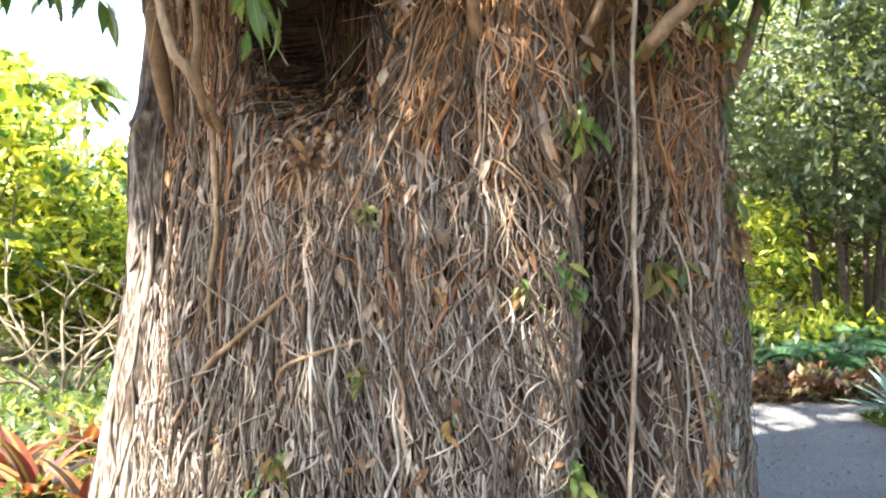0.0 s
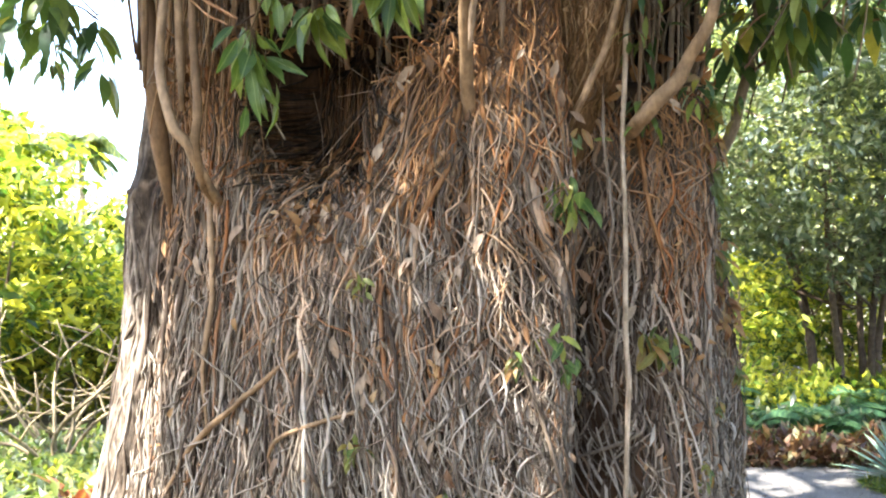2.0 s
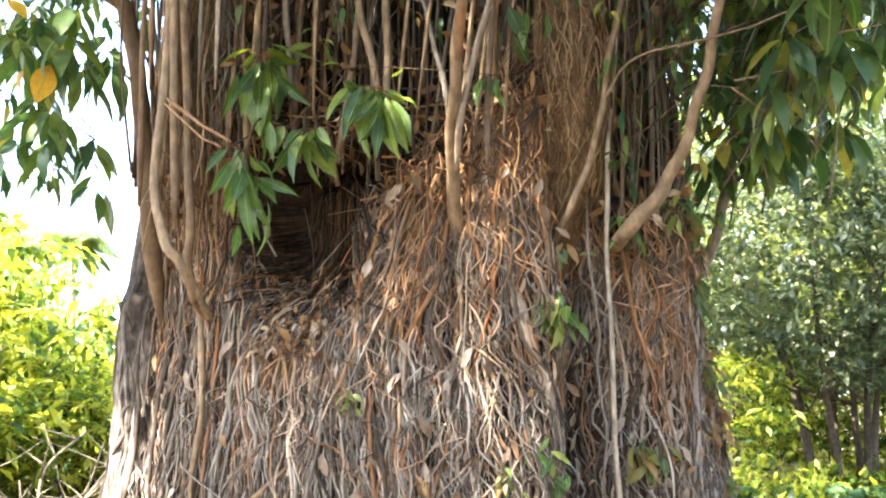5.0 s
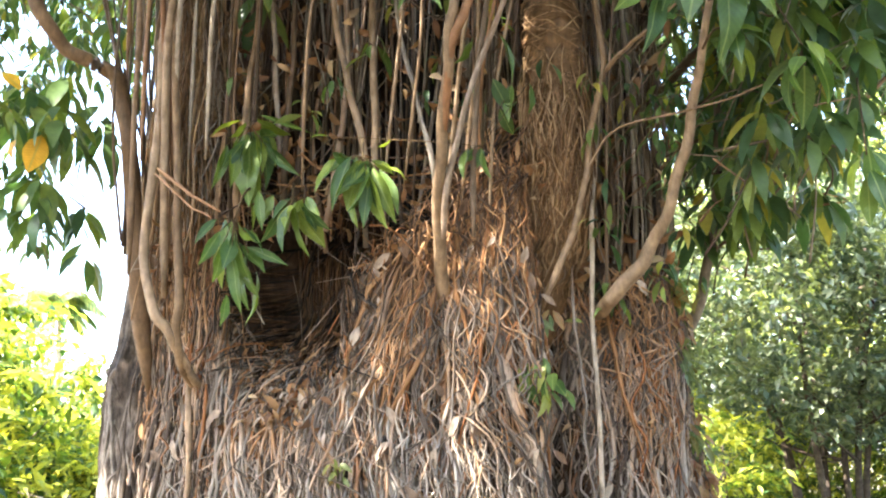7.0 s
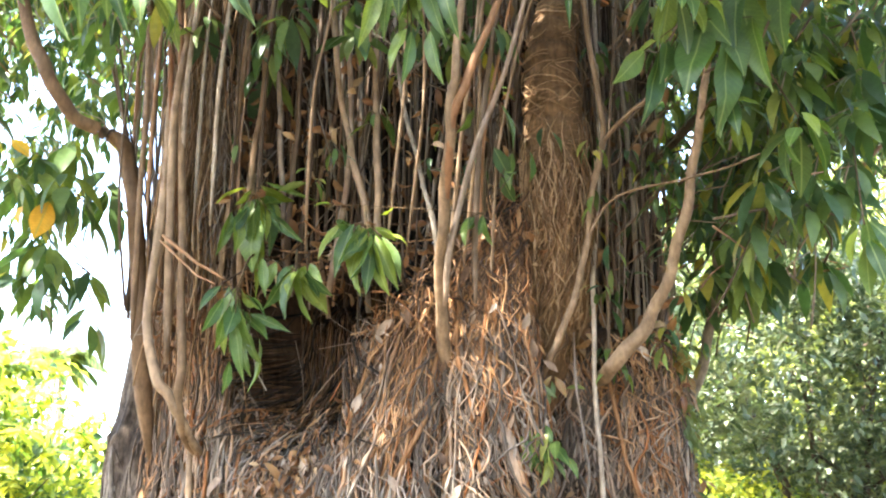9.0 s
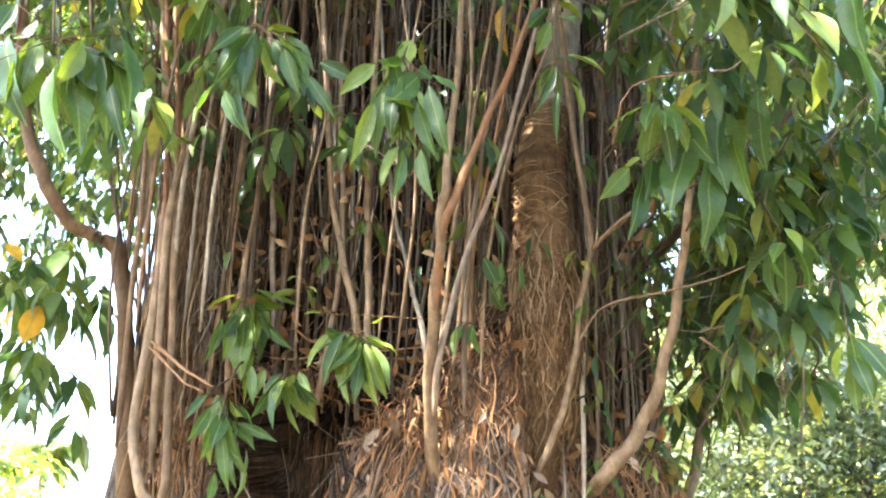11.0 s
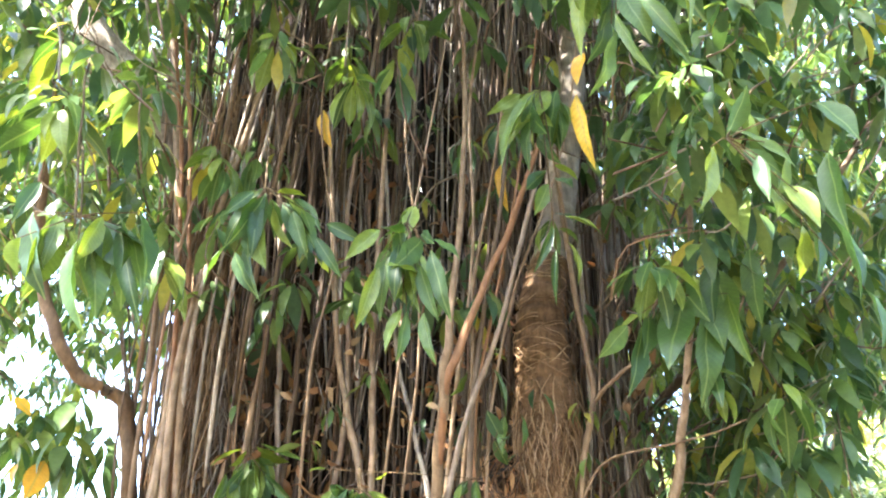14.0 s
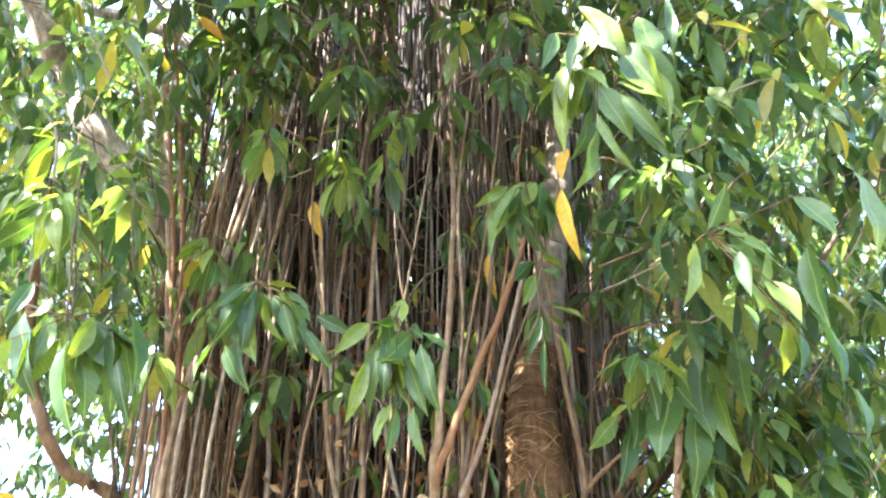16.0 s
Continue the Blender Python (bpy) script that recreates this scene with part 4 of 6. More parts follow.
# grey poles that lean together, and more behind them
# the two in pale_root carry sunlight as a paler bark colour
for x, r, m in ((-0.757, 0.010, pale_root), (-0.70, 0.007, stem_single), (-0.64, 0.009, pale_root), (-0.57, 0.006, stem_single), (-0.87, 0.008, stem_single), (-0.47, 0.007, stem_single)):
    shoot([(x - 0.10, 3.0, 2.7), (x - 0.06, 2.86, 3.3), (x, 2.82, 3.93), (x + 0.10, 2.8, 4.685), (x + 0.28, 2.75, 5.9)], r, r * 0.7, mat=m)
h = np.random.default_rng(56)
P, R = [], []
for _ in range(110):
    x, lean = h.uniform(-0.95, 0.95), h.normal(0.03, 0.06)
    y = 3.0 + 0.16 * x * x + h.uniform(0.08, 0.4)
    P.append(spline([(x, y + 0.08, 2.75), (x + lean * 0.8 + h.normal(0, 0.02), y, 3.5), (x + lean * 1.7 + h.normal(0, 0.03), y, 4.4), (x + lean * 3, y - 0.05, 6.6)], 12))
    R.append(np.full(12, 0.0035 + 0.007 * h.random() ** 2))
for _ in range(420):
    x, z = h.uniform(-1.0, 1.0), h.uniform(2.9, 5.6)
    a = np.array([x, 3.0 + 0.16 * x * x + h.uniform(0.0, 0.4), z])
    d = np.array([h.normal(0, 0.10), h.normal(0, 0.03), -h.uniform(0.05, 0.35)])
    P.append(spline([a, a + d * 0.5 + h.normal(0, 0.03, 3), a + d], 12))
    R.append(np.full(12, h.uniform(0.0015, 0.0035)))
v, f = tubes(P, R, 5)
under(part("thin_shoot_mat", mesh_of("thin_shoot_mat", v, f, stem_joined), kind="stuff"), fig)
# thin tan twigs that cross beside the ringed stem
for _ in range(26):
    x, z, L = h.uniform(0.60, 0.95), h.uniform(2.5, 3.5), h.uniform(0.15, 0.45)
    y, k = 2.95 + 0.25 * x * x + h.uniform(-0.1, 0.1), h.choice((-0.5, 0.7, 0.9))
    shoot([(x, y + 0.05, z), (x + 0.5 * k * L, y, z + 0.4 * L + h.normal(0, 0.02)), (x + k * L, y - 0.04, z + L)], h.uniform(0.003, 0.0055), 0.002, "twig", warm_stem, n=10, sides=5)
# outer shoots at the two edges of the tree
for k in range(12):
    s = -1 if k < 7 else 1
    x, y = s * g.uniform(0.94, 1.06), g.uniform(3.35, 3.7)
    shoot([(x * 0.82, y + 0.3, 1.95 if s < 0 else 2.2), (x, y, 2.5), (x + g.normal(0, 0.03), y, 3.3), (x + g.normal(0, 0.05), y - 0.05, 4.2), (x + g.normal(0, 0.15), y - 0.1, 5.8)], g.uniform(0.007, 0.016), 0.006)
# fine crossing twigs and hair roots among the shoots
P, R = [], []
for _ in range(380):
    x, z = g.uniform(-1.1, 1.1), 2.3 + 2.6 * g.random() ** 1.5
    a = np.array([x, 2.98 + 0.16 * x * x + g.uniform(-0.02, 0.35), z])
    d = np.array([g.normal(0, 0.10), g.normal(0, 0.03), -g.uniform(0.05, 0.35)])
    P.append(spline([a, a + d * 0.5 + g.normal(0, 0.025, 3), a + d], 7))
    R.append(np.full(7, g.uniform(0.0012, 0.003)))
for _ in range(190):
    x, z = g.normal(-0.73, 0.04), g.uniform(2.75, 3.4)
    a = np.array([x, 2.93 + 0.16 * x * x + g.uniform(-0.02, 0.12), z])
    d = np.array([g.normal(0, 0.05), g.normal(0, 0.02), -g.uniform(0.1, 0.4)])
    P.append(spline([a, a + d * 0.5 + g.normal(0, 0.02, 3), a + d], 7))
    R.append(np.full(7, g.uniform(0.0012, 0.0028)))
v, f = tubes(P, R, 4, False)
under(part("hair_root_mat", mesh_of("hair_root_mat", v, f, stem_joined), kind="stuff"), fig)
# reddish fibres matted between the shoots of the edge
P, R = [], []
for _ in range(240):
    x, z, u = h.normal(-0.82, 0.07), h.uniform(2.9, 4.7), np.linspace(0, 1, 14)
    L, w = h.uniform(0.3, 1.1), h.uniform(0, 6.28)
    P.append(np.stack([x + h.normal(0, 0.05) * u + 0.012 * np.sin(u * 8 + w), 2.93 + 0.16 * x * x + h.uniform(-0.03, 0.10) + 0.01 * np.sin(u * 6 + 2 * w), z - L * u], -1))
    R.append(np.full(14, h.uniform(0.0015, 0.0042)))
v, f = tubes(P, R, 5, False)
under(part("hair_root_mat", mesh_of("hair_root_mat", v, f, wound_mat), kind="stuff"), fig)
# matted shelf over the hollow, from which the shoots rise
P, R = [], []
for _ in range(70):
    x = g.uniform(-0.74, 0.0)
    a = np.array([x, 2.97 + 0.16 * x * x + g.uniform(-0.04, 0.22), 2.55 + g.uniform(-0.06, 0.16)])
    d = np.array([g.normal(0, 0.13), g.normal(0, 0.05), g.normal(-0.04, 0.06)])
    P.append(spline([a, a + d * 0.5 + g.normal(0, 0.02, 3), a + d], 7))
    R.append(np.full(7, g.uniform(0.0015, 0.005)))
v, f = tubes(P, R, 4, False)
under(part("hair_root_mat", mesh_of("hair_root_mat", v, f, root_joined), kind="stuff"), fig)
# loose roots that hang out of the hollow and over the ragged rim
P, R = [], []
for _ in range(200):
    t = g.uniform(-0.20, 0.5)
    b = skin(np.array(t), float(ledge(np.array(t))) - 0.02, g.uniform(-0.10, 0.03))
    d = np.array([g.normal(0, 0.10), g.normal(-0.03, 0.03), g.normal(-0.08, 0.12)])
    P.append(spline([b - 0.5 * d + np.array([0, 0.05, 0.04]), b + g.normal(0, 0.02, 3) + np.array([0, -0.02, 0.01]), b + d + np.array([0, -0.01, -0.05])], 8))
    R.append(np.linspace(1, 0.5, 8) * g.uniform(0.0016, 0.0048))
v, f = tubes(P, R, 5, False)
under(part("rim_root_mat", mesh_of("rim_root_mat", v, f, root_joined), kind="stuff"), fig)
# high limbs that carry the crown
for k in range(9):
    a = 6.283 * k / 9 + 0.35
    e = np.array([CX + 3.6 * math.cos(a), CY + 3.4 * math.sin(a), 7.2 + 0.8 * math.sin(k * 2.3)])
    b = np.array([CX + 0.3 * math.cos(a), CY + 0.3 * math.sin(a), 5.0])
    shoot([b, b + (e - b) * 0.4 + np.array([0, 0, 0.8]), e], 0.08, 0.025, "limb", grey_bark, n=18)

# ---- leaves of the fig ----
variants = [leaf_shape(1.0, w, fo, dr, steps=7, wave=wv) for w, fo, dr, wv in ((0.31, 0.24, 0.8, 0.08), (0.27, 0.30, 1.0, 0.05), (0.32, 0.20, 0.6, 0.12), (0.26, 0.26, 1.2, 0.10))]
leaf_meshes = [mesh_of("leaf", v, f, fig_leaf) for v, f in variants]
yellow_mesh = mesh_of("leaf", *leaf_shape(1.0, 0.30, 0.5, 0.7, steps=8, wave=0.2), yellow_leaf)


def cluster(at, count, size, g, hang=0.8):
    """Drooping leaves round a shoot's tip: places, turns, sizes."""
    a = np.linspace(0, 6.283, count, endpoint=False) + g.uniform(0, 6.28) + g.normal(0, 0.25, count)
    d = np.stack([np.cos(a), np.sin(a), -hang - g.uniform(-0.5, 0.9, count)], -1)
    up = np.stack([np.cos(a), np.sin(a), np.full(count, 1.0)], -1) + g.normal(0, 0.3, (count, 3))
    p = np.array(at) + np.stack([np.cos(a), np.sin(a), g.uniform(-3, 1.5, count)], -1) * 0.02
    return p, turned(d, up), size * g.uniform(0.6, 1.15, count)


def leafy_twig(tip, root, count, size, g, hang=0.55):
    tip, root = np.array(tip), np.array(root)
    p = spline([root, (root + tip) / 2 + np.array([0, 0, 0.05]), tip], 10)
    v, f = tubes(p[None], np.linspace(0.0045, 0.0028, 10)[None], 6)
    twig = under(part("leafy_twig", mesh_of("leafy_twig", v, f, twig_bark)), fig)
    for p, m, s in zip(*cluster(tip, count, size, g, hang)):
        ob = new("leaf", leaf_meshes[int(g.integers(4))])
        ob.matrix_basis = Matrix.Translation(p) @ Matrix(m.tolist()).to_4x4() @ Matrix.Scale(s, 4)
        ob.parent = twig
    return twig


g, g2 = np.random.default_rng(77), np.random.default_rng(78)


def placed_leaves(root, tip, leaves):
    """A twig whose leaves hang from base to tip as they do on the tree, each with its own width."""
    p = spline([root, tuple((a + b) / 2 + c for a, b, c in zip(root, tip, (0, 0, 0.04))), tip], 10)
    v, f = tubes(p[None], np.linspace(0.0055, 0.003, 10)[None], 6)
    twig = under(part("leafy_twig", mesh_of("leafy_twig", v, f, twig_bark)), fig)
    for bx, by, bz, tx, ty, tz, wide in leaves:
        b, e = np.array((bx, by, bz)), np.array((tx, ty, tz))
        m = turned((e - b)[None], np.array([[g.choice((-0.6, -0.1, 0.6)), -0.6, 0.35]]) + g.normal(0, 0.3, (1, 3)))[0]
        ob = new("leaf", near_meshes[int(g.integers(3))])
        ob.matrix_basis = Matrix.Translation(b) @ Matrix(m.tolist()).to_4x4() @ Matrix.Diagonal((np.linalg.norm(e - b), 0.68 * wide / 0.4, np.linalg.norm(e - b), 1))
        ob.parent = twig
        # a younger leaf behind it
        m = turned((e - b)[None] + g2.normal(0, 0.07, (1, 3)), np.array([[0, -0.5, 0.4]]) + g2.normal(0, 0.5, (1, 3)))[0]
        ob = new("leaf", near_meshes[int(g2.integers(3))])
        ob.matrix_basis = Matrix.Translation(np.array(tip) + 0.6 * (b - np.array(tip)) + (0, 0.02, 0.01)) @ Matrix(m.tolist()).to_4x4() @ Matrix.Scale(np.linalg.norm(e - b) * g2.uniform(0.6, 0.95), 4)
        ob.parent = twig
        # its stalk
        c = np.array(tip) + 0.25 * (b - np.array(tip)) + np.array([0, 0, 0.006])
        v, f = tubes(spline([tip, c, b], 6)[None], np.linspace(0.002, 0.0014, 6)[None], 5)
        part("leaf_stalk", mesh_of("leaf_stalk", v, f, twig_bark), twig)


near_meshes = [mesh_of("leaf", *leaf_shape(1.0, 0.40, fo, dr, steps=9, wave=wv), fig_leaf) for fo, dr, wv in ((0.35, 0.40, 0.10), (0.22, 0.65, 0.16), (0.45, 0.50, 0.08))]
# low fan by the eye
placed_leaves((-0.98, 1.9, 3.47), (-0.77, 1.56, 2.95), ((-0.89, 1.54, 2.88, -0.87, 1.49, 2.73, 0.086), (-0.64, 1.56, 2.89, -0.57, 1.52, 2.74, 0.070), (-0.83, 1.59, 2.97, -0.83, 1.54, 2.82, 0.074), (-0.77, 1.61, 2.96, -0.68, 1.57, 2.71, 0.113), (-0.76, 1.55, 2.88, -0.74, 1.51, 2.63, 0.095), (-0.89, 1.57, 2.97, -0.86, 1.53, 2.73, 0.124), (-0.69, 1.60, 2.95, -0.60, 1.55, 2.68, 0.068), (-0.63, 1.54, 2.95, -0.54, 1.49, 2.75, 0.086), (-0.72, 1.56, 2.95, -0.73, 1.52, 2.81, 0.072), (-0.90, 1.59, 3.07, -0.92, 1.54, 2.94, 0.061), (-0.81, 1.61, 2.94, -0.70, 1.57, 2.75, 0.073)))
# leaves by the eye on the other side
placed_leaves((1.25, 2.1, 3.87), (0.78, 1.46, 3.12), ((0.73, 1.44, 3.08, 0.69, 1.39, 2.88, 0.066), (0.85, 1.46, 3.07, 0.83, 1.42, 2.93, 0.060), (0.81, 1.49, 3.17, 0.96, 1.44, 3.06, 0.044), (1.05, 1.51, 3.12, 1.00, 1.47, 2.88, 0.098), (0.98, 1.45, 2.89, 1.03, 1.41, 2.67, 0.067), (1.22, 1.48, 3.34, 1.25, 1.43, 3.08, 0.152), (0.95, 1.50, 2.91, 0.95, 1.45, 2.73, 0.057), (1.01, 1.44, 2.70, 1.02, 1.39, 2.55, 0.061)))
# high fan near the eye
placed_leaves((1.02, 2.0, 4.86), (0.6, 1.5, 3.87), ((0.55, 1.48, 3.87, 0.48, 1.43, 3.68, 0.071), (0.56, 1.50, 4.01, 0.69, 1.46, 3.77, 0.109), (0.51, 1.53, 3.80, 0.42, 1.48, 3.47, 0.079), (0.57, 1.55, 3.74, 0.55, 1.51, 3.55, 0.093), (0.71, 1.49, 3.84, 0.80, 1.45, 3.49, 0.080), (0.64, 1.51, 3.70, 0.77, 1.47, 3.62, 0.070), (0.56, 1.54, 3.57, 0.54, 1.49, 3.29, 0.097), (0.56, 1.48, 3.55, 0.58, 1.43, 3.31, 0.046), (0.64, 1.50, 3.64, 0.72, 1.46, 3.44, 0.068), (0.66, 1.53, 3.60, 0.74, 1.48, 3.40, 0.064), (0.49, 1.55, 3.95, 0.44, 1.51, 3.78, 0.070), (0.83, 1.49, 4.04, 0.82, 1.45, 3.79, 0.054)))
# middle fan
placed_leaves((0.17, 2.4, 3.66), (-0.0, 1.94, 3.17), ((-0.02, 1.92, 3.09, -0.04, 1.87, 2.91, 0.063), (0.04, 1.94, 3.03, 0.07, 1.90, 2.85, 0.066), (0.02, 1.97, 3.25, 0.00, 1.92, 3.13, 0.075), (-0.08, 1.99, 3.18, -0.17, 1.95, 3.07, 0.075), (-0.02, 1.93, 3.15, -0.01, 1.89, 2.98, 0.067), (-0.05, 1.96, 3.11, -0.08, 1.91, 2.87, 0.077), (0.02, 1.98, 3.12, 0.00, 1.93, 2.89, 0.071), (0.07, 1.92, 3.07, 0.10, 1.87, 2.85, 0.075), (-0.08, 1.94, 3.03, -0.12, 1.90, 2.83, 0.066), (-0.01, 1.97, 2.91, -0.07, 1.92, 2.79, 0.056), (0.00, 1.99, 2.91, -0.01, 1.95, 2.75, 0.054), (0.05, 1.93, 2.88, 0.06, 1.89, 2.72, 0.058), (0.07, 1.98, 3.14, 0.16, 1.93, 3.08, 0.058)))
# dark fan on the shoots
placed_leaves((-0.61, 2.85, 4.17), (-0.48, 2.25, 3.5), ((-0.51, 2.23, 3.47, -0.59, 2.18, 3.36, 0.069), (-0.50, 2.25, 3.45, -0.49, 2.21, 3.23, 0.083), (-0.43, 2.28, 3.49, -0.31, 2.23, 3.38, 0.065), (-0.50, 2.30, 3.53, -0.62, 2.26, 3.31, 0.082), (-0.48, 2.24, 3.46, -0.55, 2.20, 3.25, 0.099), (-0.45, 2.27, 3.44, -0.40, 2.22, 3.25, 0.076), (-0.53, 2.29, 3.30, -0.49, 2.24, 3.08, 0.079), (-0.55, 2.23, 3.24, -0.50, 2.18, 3.07, 0.077), (-0.58, 2.25, 3.28, -0.66, 2.21, 3.12, 0.071), (-0.31, 2.28, 3.33, -0.22, 2.23, 3.17, 0.063), (-0.39, 2.30, 3.49, -0.28, 2.26, 3.36, 0.066), (-0.38, 2.24, 3.40, -0.33, 2.20, 3.22, 0.075), (-0.27, 2.27, 3.37, -0.15, 2.22, 3.28, 0.075)))
# fan before the ringed stem
placed_leaves((0.59, 2.5, 4.32), (0.46, 2.2, 3.88), ((0.43, 2.18, 3.85, 0.27, 2.13, 3.55, 0.074), (0.44, 2.20, 3.85, 0.35, 2.16, 3.56, 0.083), (0.53, 2.23, 3.92, 0.45, 2.18, 3.67, 0.097), (0.45, 2.25, 3.74, 0.48, 2.21, 3.58, 0.080), (0.39, 2.19, 3.86, 0.28, 2.15, 3.75, 0.060), (0.47, 2.21, 3.33, 0.41, 2.17, 3.15, 0.044), (0.48, 2.24, 3.26, 0.45, 2.19, 3.06, 0.036), (0.51, 2.18, 3.25, 0.55, 2.13, 3.09, 0.036), (0.51, 2.20, 3.36, 0.63, 2.16, 3.30, 0.030)))
# dark low fan
placed_leaves((1.1, 2.6, 3.56), (0.79, 2.2, 3.06), ((0.96, 2.18, 3.19, 0.90, 2.13, 2.97, 0.101), (0.67, 2.20, 2.97, 0.58, 2.16, 2.85, 0.091), (0.72, 2.23, 2.98, 0.67, 2.18, 2.74, 0.092), (0.78, 2.25, 3.03, 0.78, 2.21, 2.85, 0.094), (0.91, 2.19, 3.04, 0.90, 2.15, 2.71, 0.134), (1.10, 2.21, 3.25, 1.05, 2.17, 2.98, 0.109), (0.78, 2.24, 3.16, 0.71, 2.19, 3.03, 0.088), (0.99, 2.18, 3.07, 0.97, 2.13, 2.82, 0.098), (0.83, 2.20, 3.20, 0.77, 2.16, 3.04, 0.092), (0.90, 2.23, 3.17, 0.86, 2.18, 2.92, 0.101)))
# leaves on the hollow shelf
placed_leaves((-0.18, 2.95, 2.75), (-0.16, 2.76, 2.62), ((-0.18, 2.74, 2.60, -0.23, 2.69, 2.47, 0.063), (-0.15, 2.76, 2.58, -0.13, 2.72, 2.42, 0.074), (-0.11, 2.79, 2.59, -0.03, 2.74, 2.44, 0.064), (-0.22, 2.81, 2.63, -0.32, 2.77, 2.57, 0.053), (-0.15, 2.75, 2.58, -0.10, 2.71, 2.37, 0.085), (-0.13, 2.77, 2.59, -0.06, 2.73, 2.40, 0.078), (-0.17, 2.80, 2.60, -0.24, 2.75, 2.42, 0.083), (-0.20, 2.74, 2.62, -0.27, 2.69, 2.44, 0.070), (-0.24, 2.76, 2.63, -0.33, 2.72, 2.51, 0.060), (-0.19, 2.79, 2.55, -0.20, 2.74, 2.38, 0.071), (-0.12, 2.81, 2.62, -0.00, 2.77, 2.58, 0.038), (-0.14, 2.75, 2.54, -0.16, 2.71, 2.38, 0.066)))
# leaves round a short shoot
placed_leaves((-0.59, 3.05, 2.96), (-0.57, 2.9, 2.79), ((-0.58, 2.88, 2.73, -0.63, 2.83, 2.61, 0.060), (-0.52, 2.90, 2.73, -0.44, 2.86, 2.64, 0.052), (-0.55, 2.93, 2.77, -0.50, 2.88, 2.62, 0.061), (-0.54, 2.95, 2.81, -0.48, 2.91, 2.57, 0.085), (-0.61, 2.89, 2.73, -0.60, 2.85, 2.56, 0.076), (-0.51, 2.92, 2.72, -0.40, 2.87, 2.60, 0.056), (-0.56, 2.94, 2.73, -0.53, 2.89, 2.42, 0.056), (-0.59, 2.88, 2.80, -0.70, 2.83, 2.75, 0.028), (-0.53, 2.90, 2.83, -0.35, 2.86, 2.75, 0.028), (-0.65, 2.93, 2.73, -0.67, 2.88, 2.56, 0.057), (-0.57, 2.95, 2.77, -0.56, 2.91, 2.57, 0.061)))
# leaves hanging over the hollow
placed_leaves((-0.55, 2.95, 2.58), (-0.58, 2.76, 2.41), ((-0.62, 2.74, 2.37, -0.66, 2.69, 2.25, 0.063), (-0.57, 2.76, 2.34, -0.53, 2.72, 2.20, 0.063), (-0.57, 2.79, 2.27, -0.54, 2.74, 2.12, 0.056), (-0.61, 2.81, 2.41, -0.65, 2.77, 2.20, 0.091), (-0.58, 2.75, 2.31, -0.55, 2.71, 2.10, 0.063), (-0.55, 2.77, 2.28, -0.51, 2.73, 2.15, 0.059), (-0.54, 2.80, 2.33, -0.41, 2.75, 2.27, 0.049), (-0.63, 2.74, 2.41, -0.69, 2.69, 2.33, 0.045), (-0.56, 2.76, 2.39, -0.46, 2.72, 2.31, 0.041), (-0.60, 2.79, 2.17, -0.59, 2.74, 2.07, 0.048), (-0.51, 2.81, 2.25, -0.50, 2.77, 2.06, 0.045), (-0.61, 2.75, 2.33, -0.61, 2.71, 2.20, 0.063)))
# leaves in the hollow
placed_leaves((-0.42, 2.98, 2.59), (-0.4, 2.82, 2.48), ((-0.41, 2.80, 2.47, -0.44, 2.75, 2.31, 0.064), (-0.38, 2.82, 2.49, -0.34, 2.78, 2.34, 0.057), (-0.41, 2.85, 2.51, -0.47, 2.80, 2.44, 0.050), (-0.44, 2.87, 2.48, -0.49, 2.83, 2.35, 0.073), (-0.39, 2.81, 2.49, -0.38, 2.77, 2.29, 0.060), (-0.37, 2.83, 2.49, -0.29, 2.79, 2.38, 0.061), (-0.52, 2.86, 2.54, -0.50, 2.81, 2.40, 0.054), (-0.35, 2.80, 2.50, -0.31, 2.75, 2.43, 0.049)))
# small leaves by the middle shoot
placed_leaves((0.25, 2.75, 2.86), (0.23, 2.7, 2.64), ((0.18, 2.68, 2.62, 0.15, 2.63, 2.52, 0.047), (0.23, 2.70, 2.63, 0.24, 2.66, 2.52, 0.044), (0.20, 2.73, 2.65, 0.19, 2.68, 2.58, 0.041), (0.34, 2.75, 2.88, 0.31, 2.71, 2.74, 0.065), (0.39, 2.69, 2.86, 0.40, 2.65, 2.74, 0.064), (0.30, 2.71, 3.04, 0.36, 2.67, 2.87, 0.029), (0.21, 2.74, 3.05, 0.18, 2.69, 2.92, 0.066), (-0.27, 2.68, 2.67, -0.32, 2.63, 2.66, 0.026)))
# further fans among the shoots and at both sides
for tip, root, n, s in (
    ((0.537, 2.6, 3.60), (0.58, 2.78, 3.4), 6, 0.15), ((0.749, 2.1, 3.144), (0.9, 2.5, 3.2), 9, 0.20),
    ((-0.208, 2.3, 4.024), (-0.3, 2.85, 3.9), 10, 0.21), ((-0.556, 2.5, 4.373), (-0.6, 2.9, 4.2), 9, 0.21), ((-0.724, 2.6, 3.851), (-0.85, 2.9, 3.8), 8, 0.19),
    ((-0.272, 2.5, 4.70), (-0.3, 2.9, 4.6), 9, 0.20), ((-0.70, 2.5, 4.85), (-0.75, 2.9, 4.8), 8, 0.20), ((0.0, 2.45, 4.45), (0.1, 2.5, 4.5), 9, 0.20), ((-0.14, 2.9, 3.096), (-0.2, 2.9, 3.0), 5, 0.12),
):
    leafy_twig(tip, root, n, s, g, 0.7)
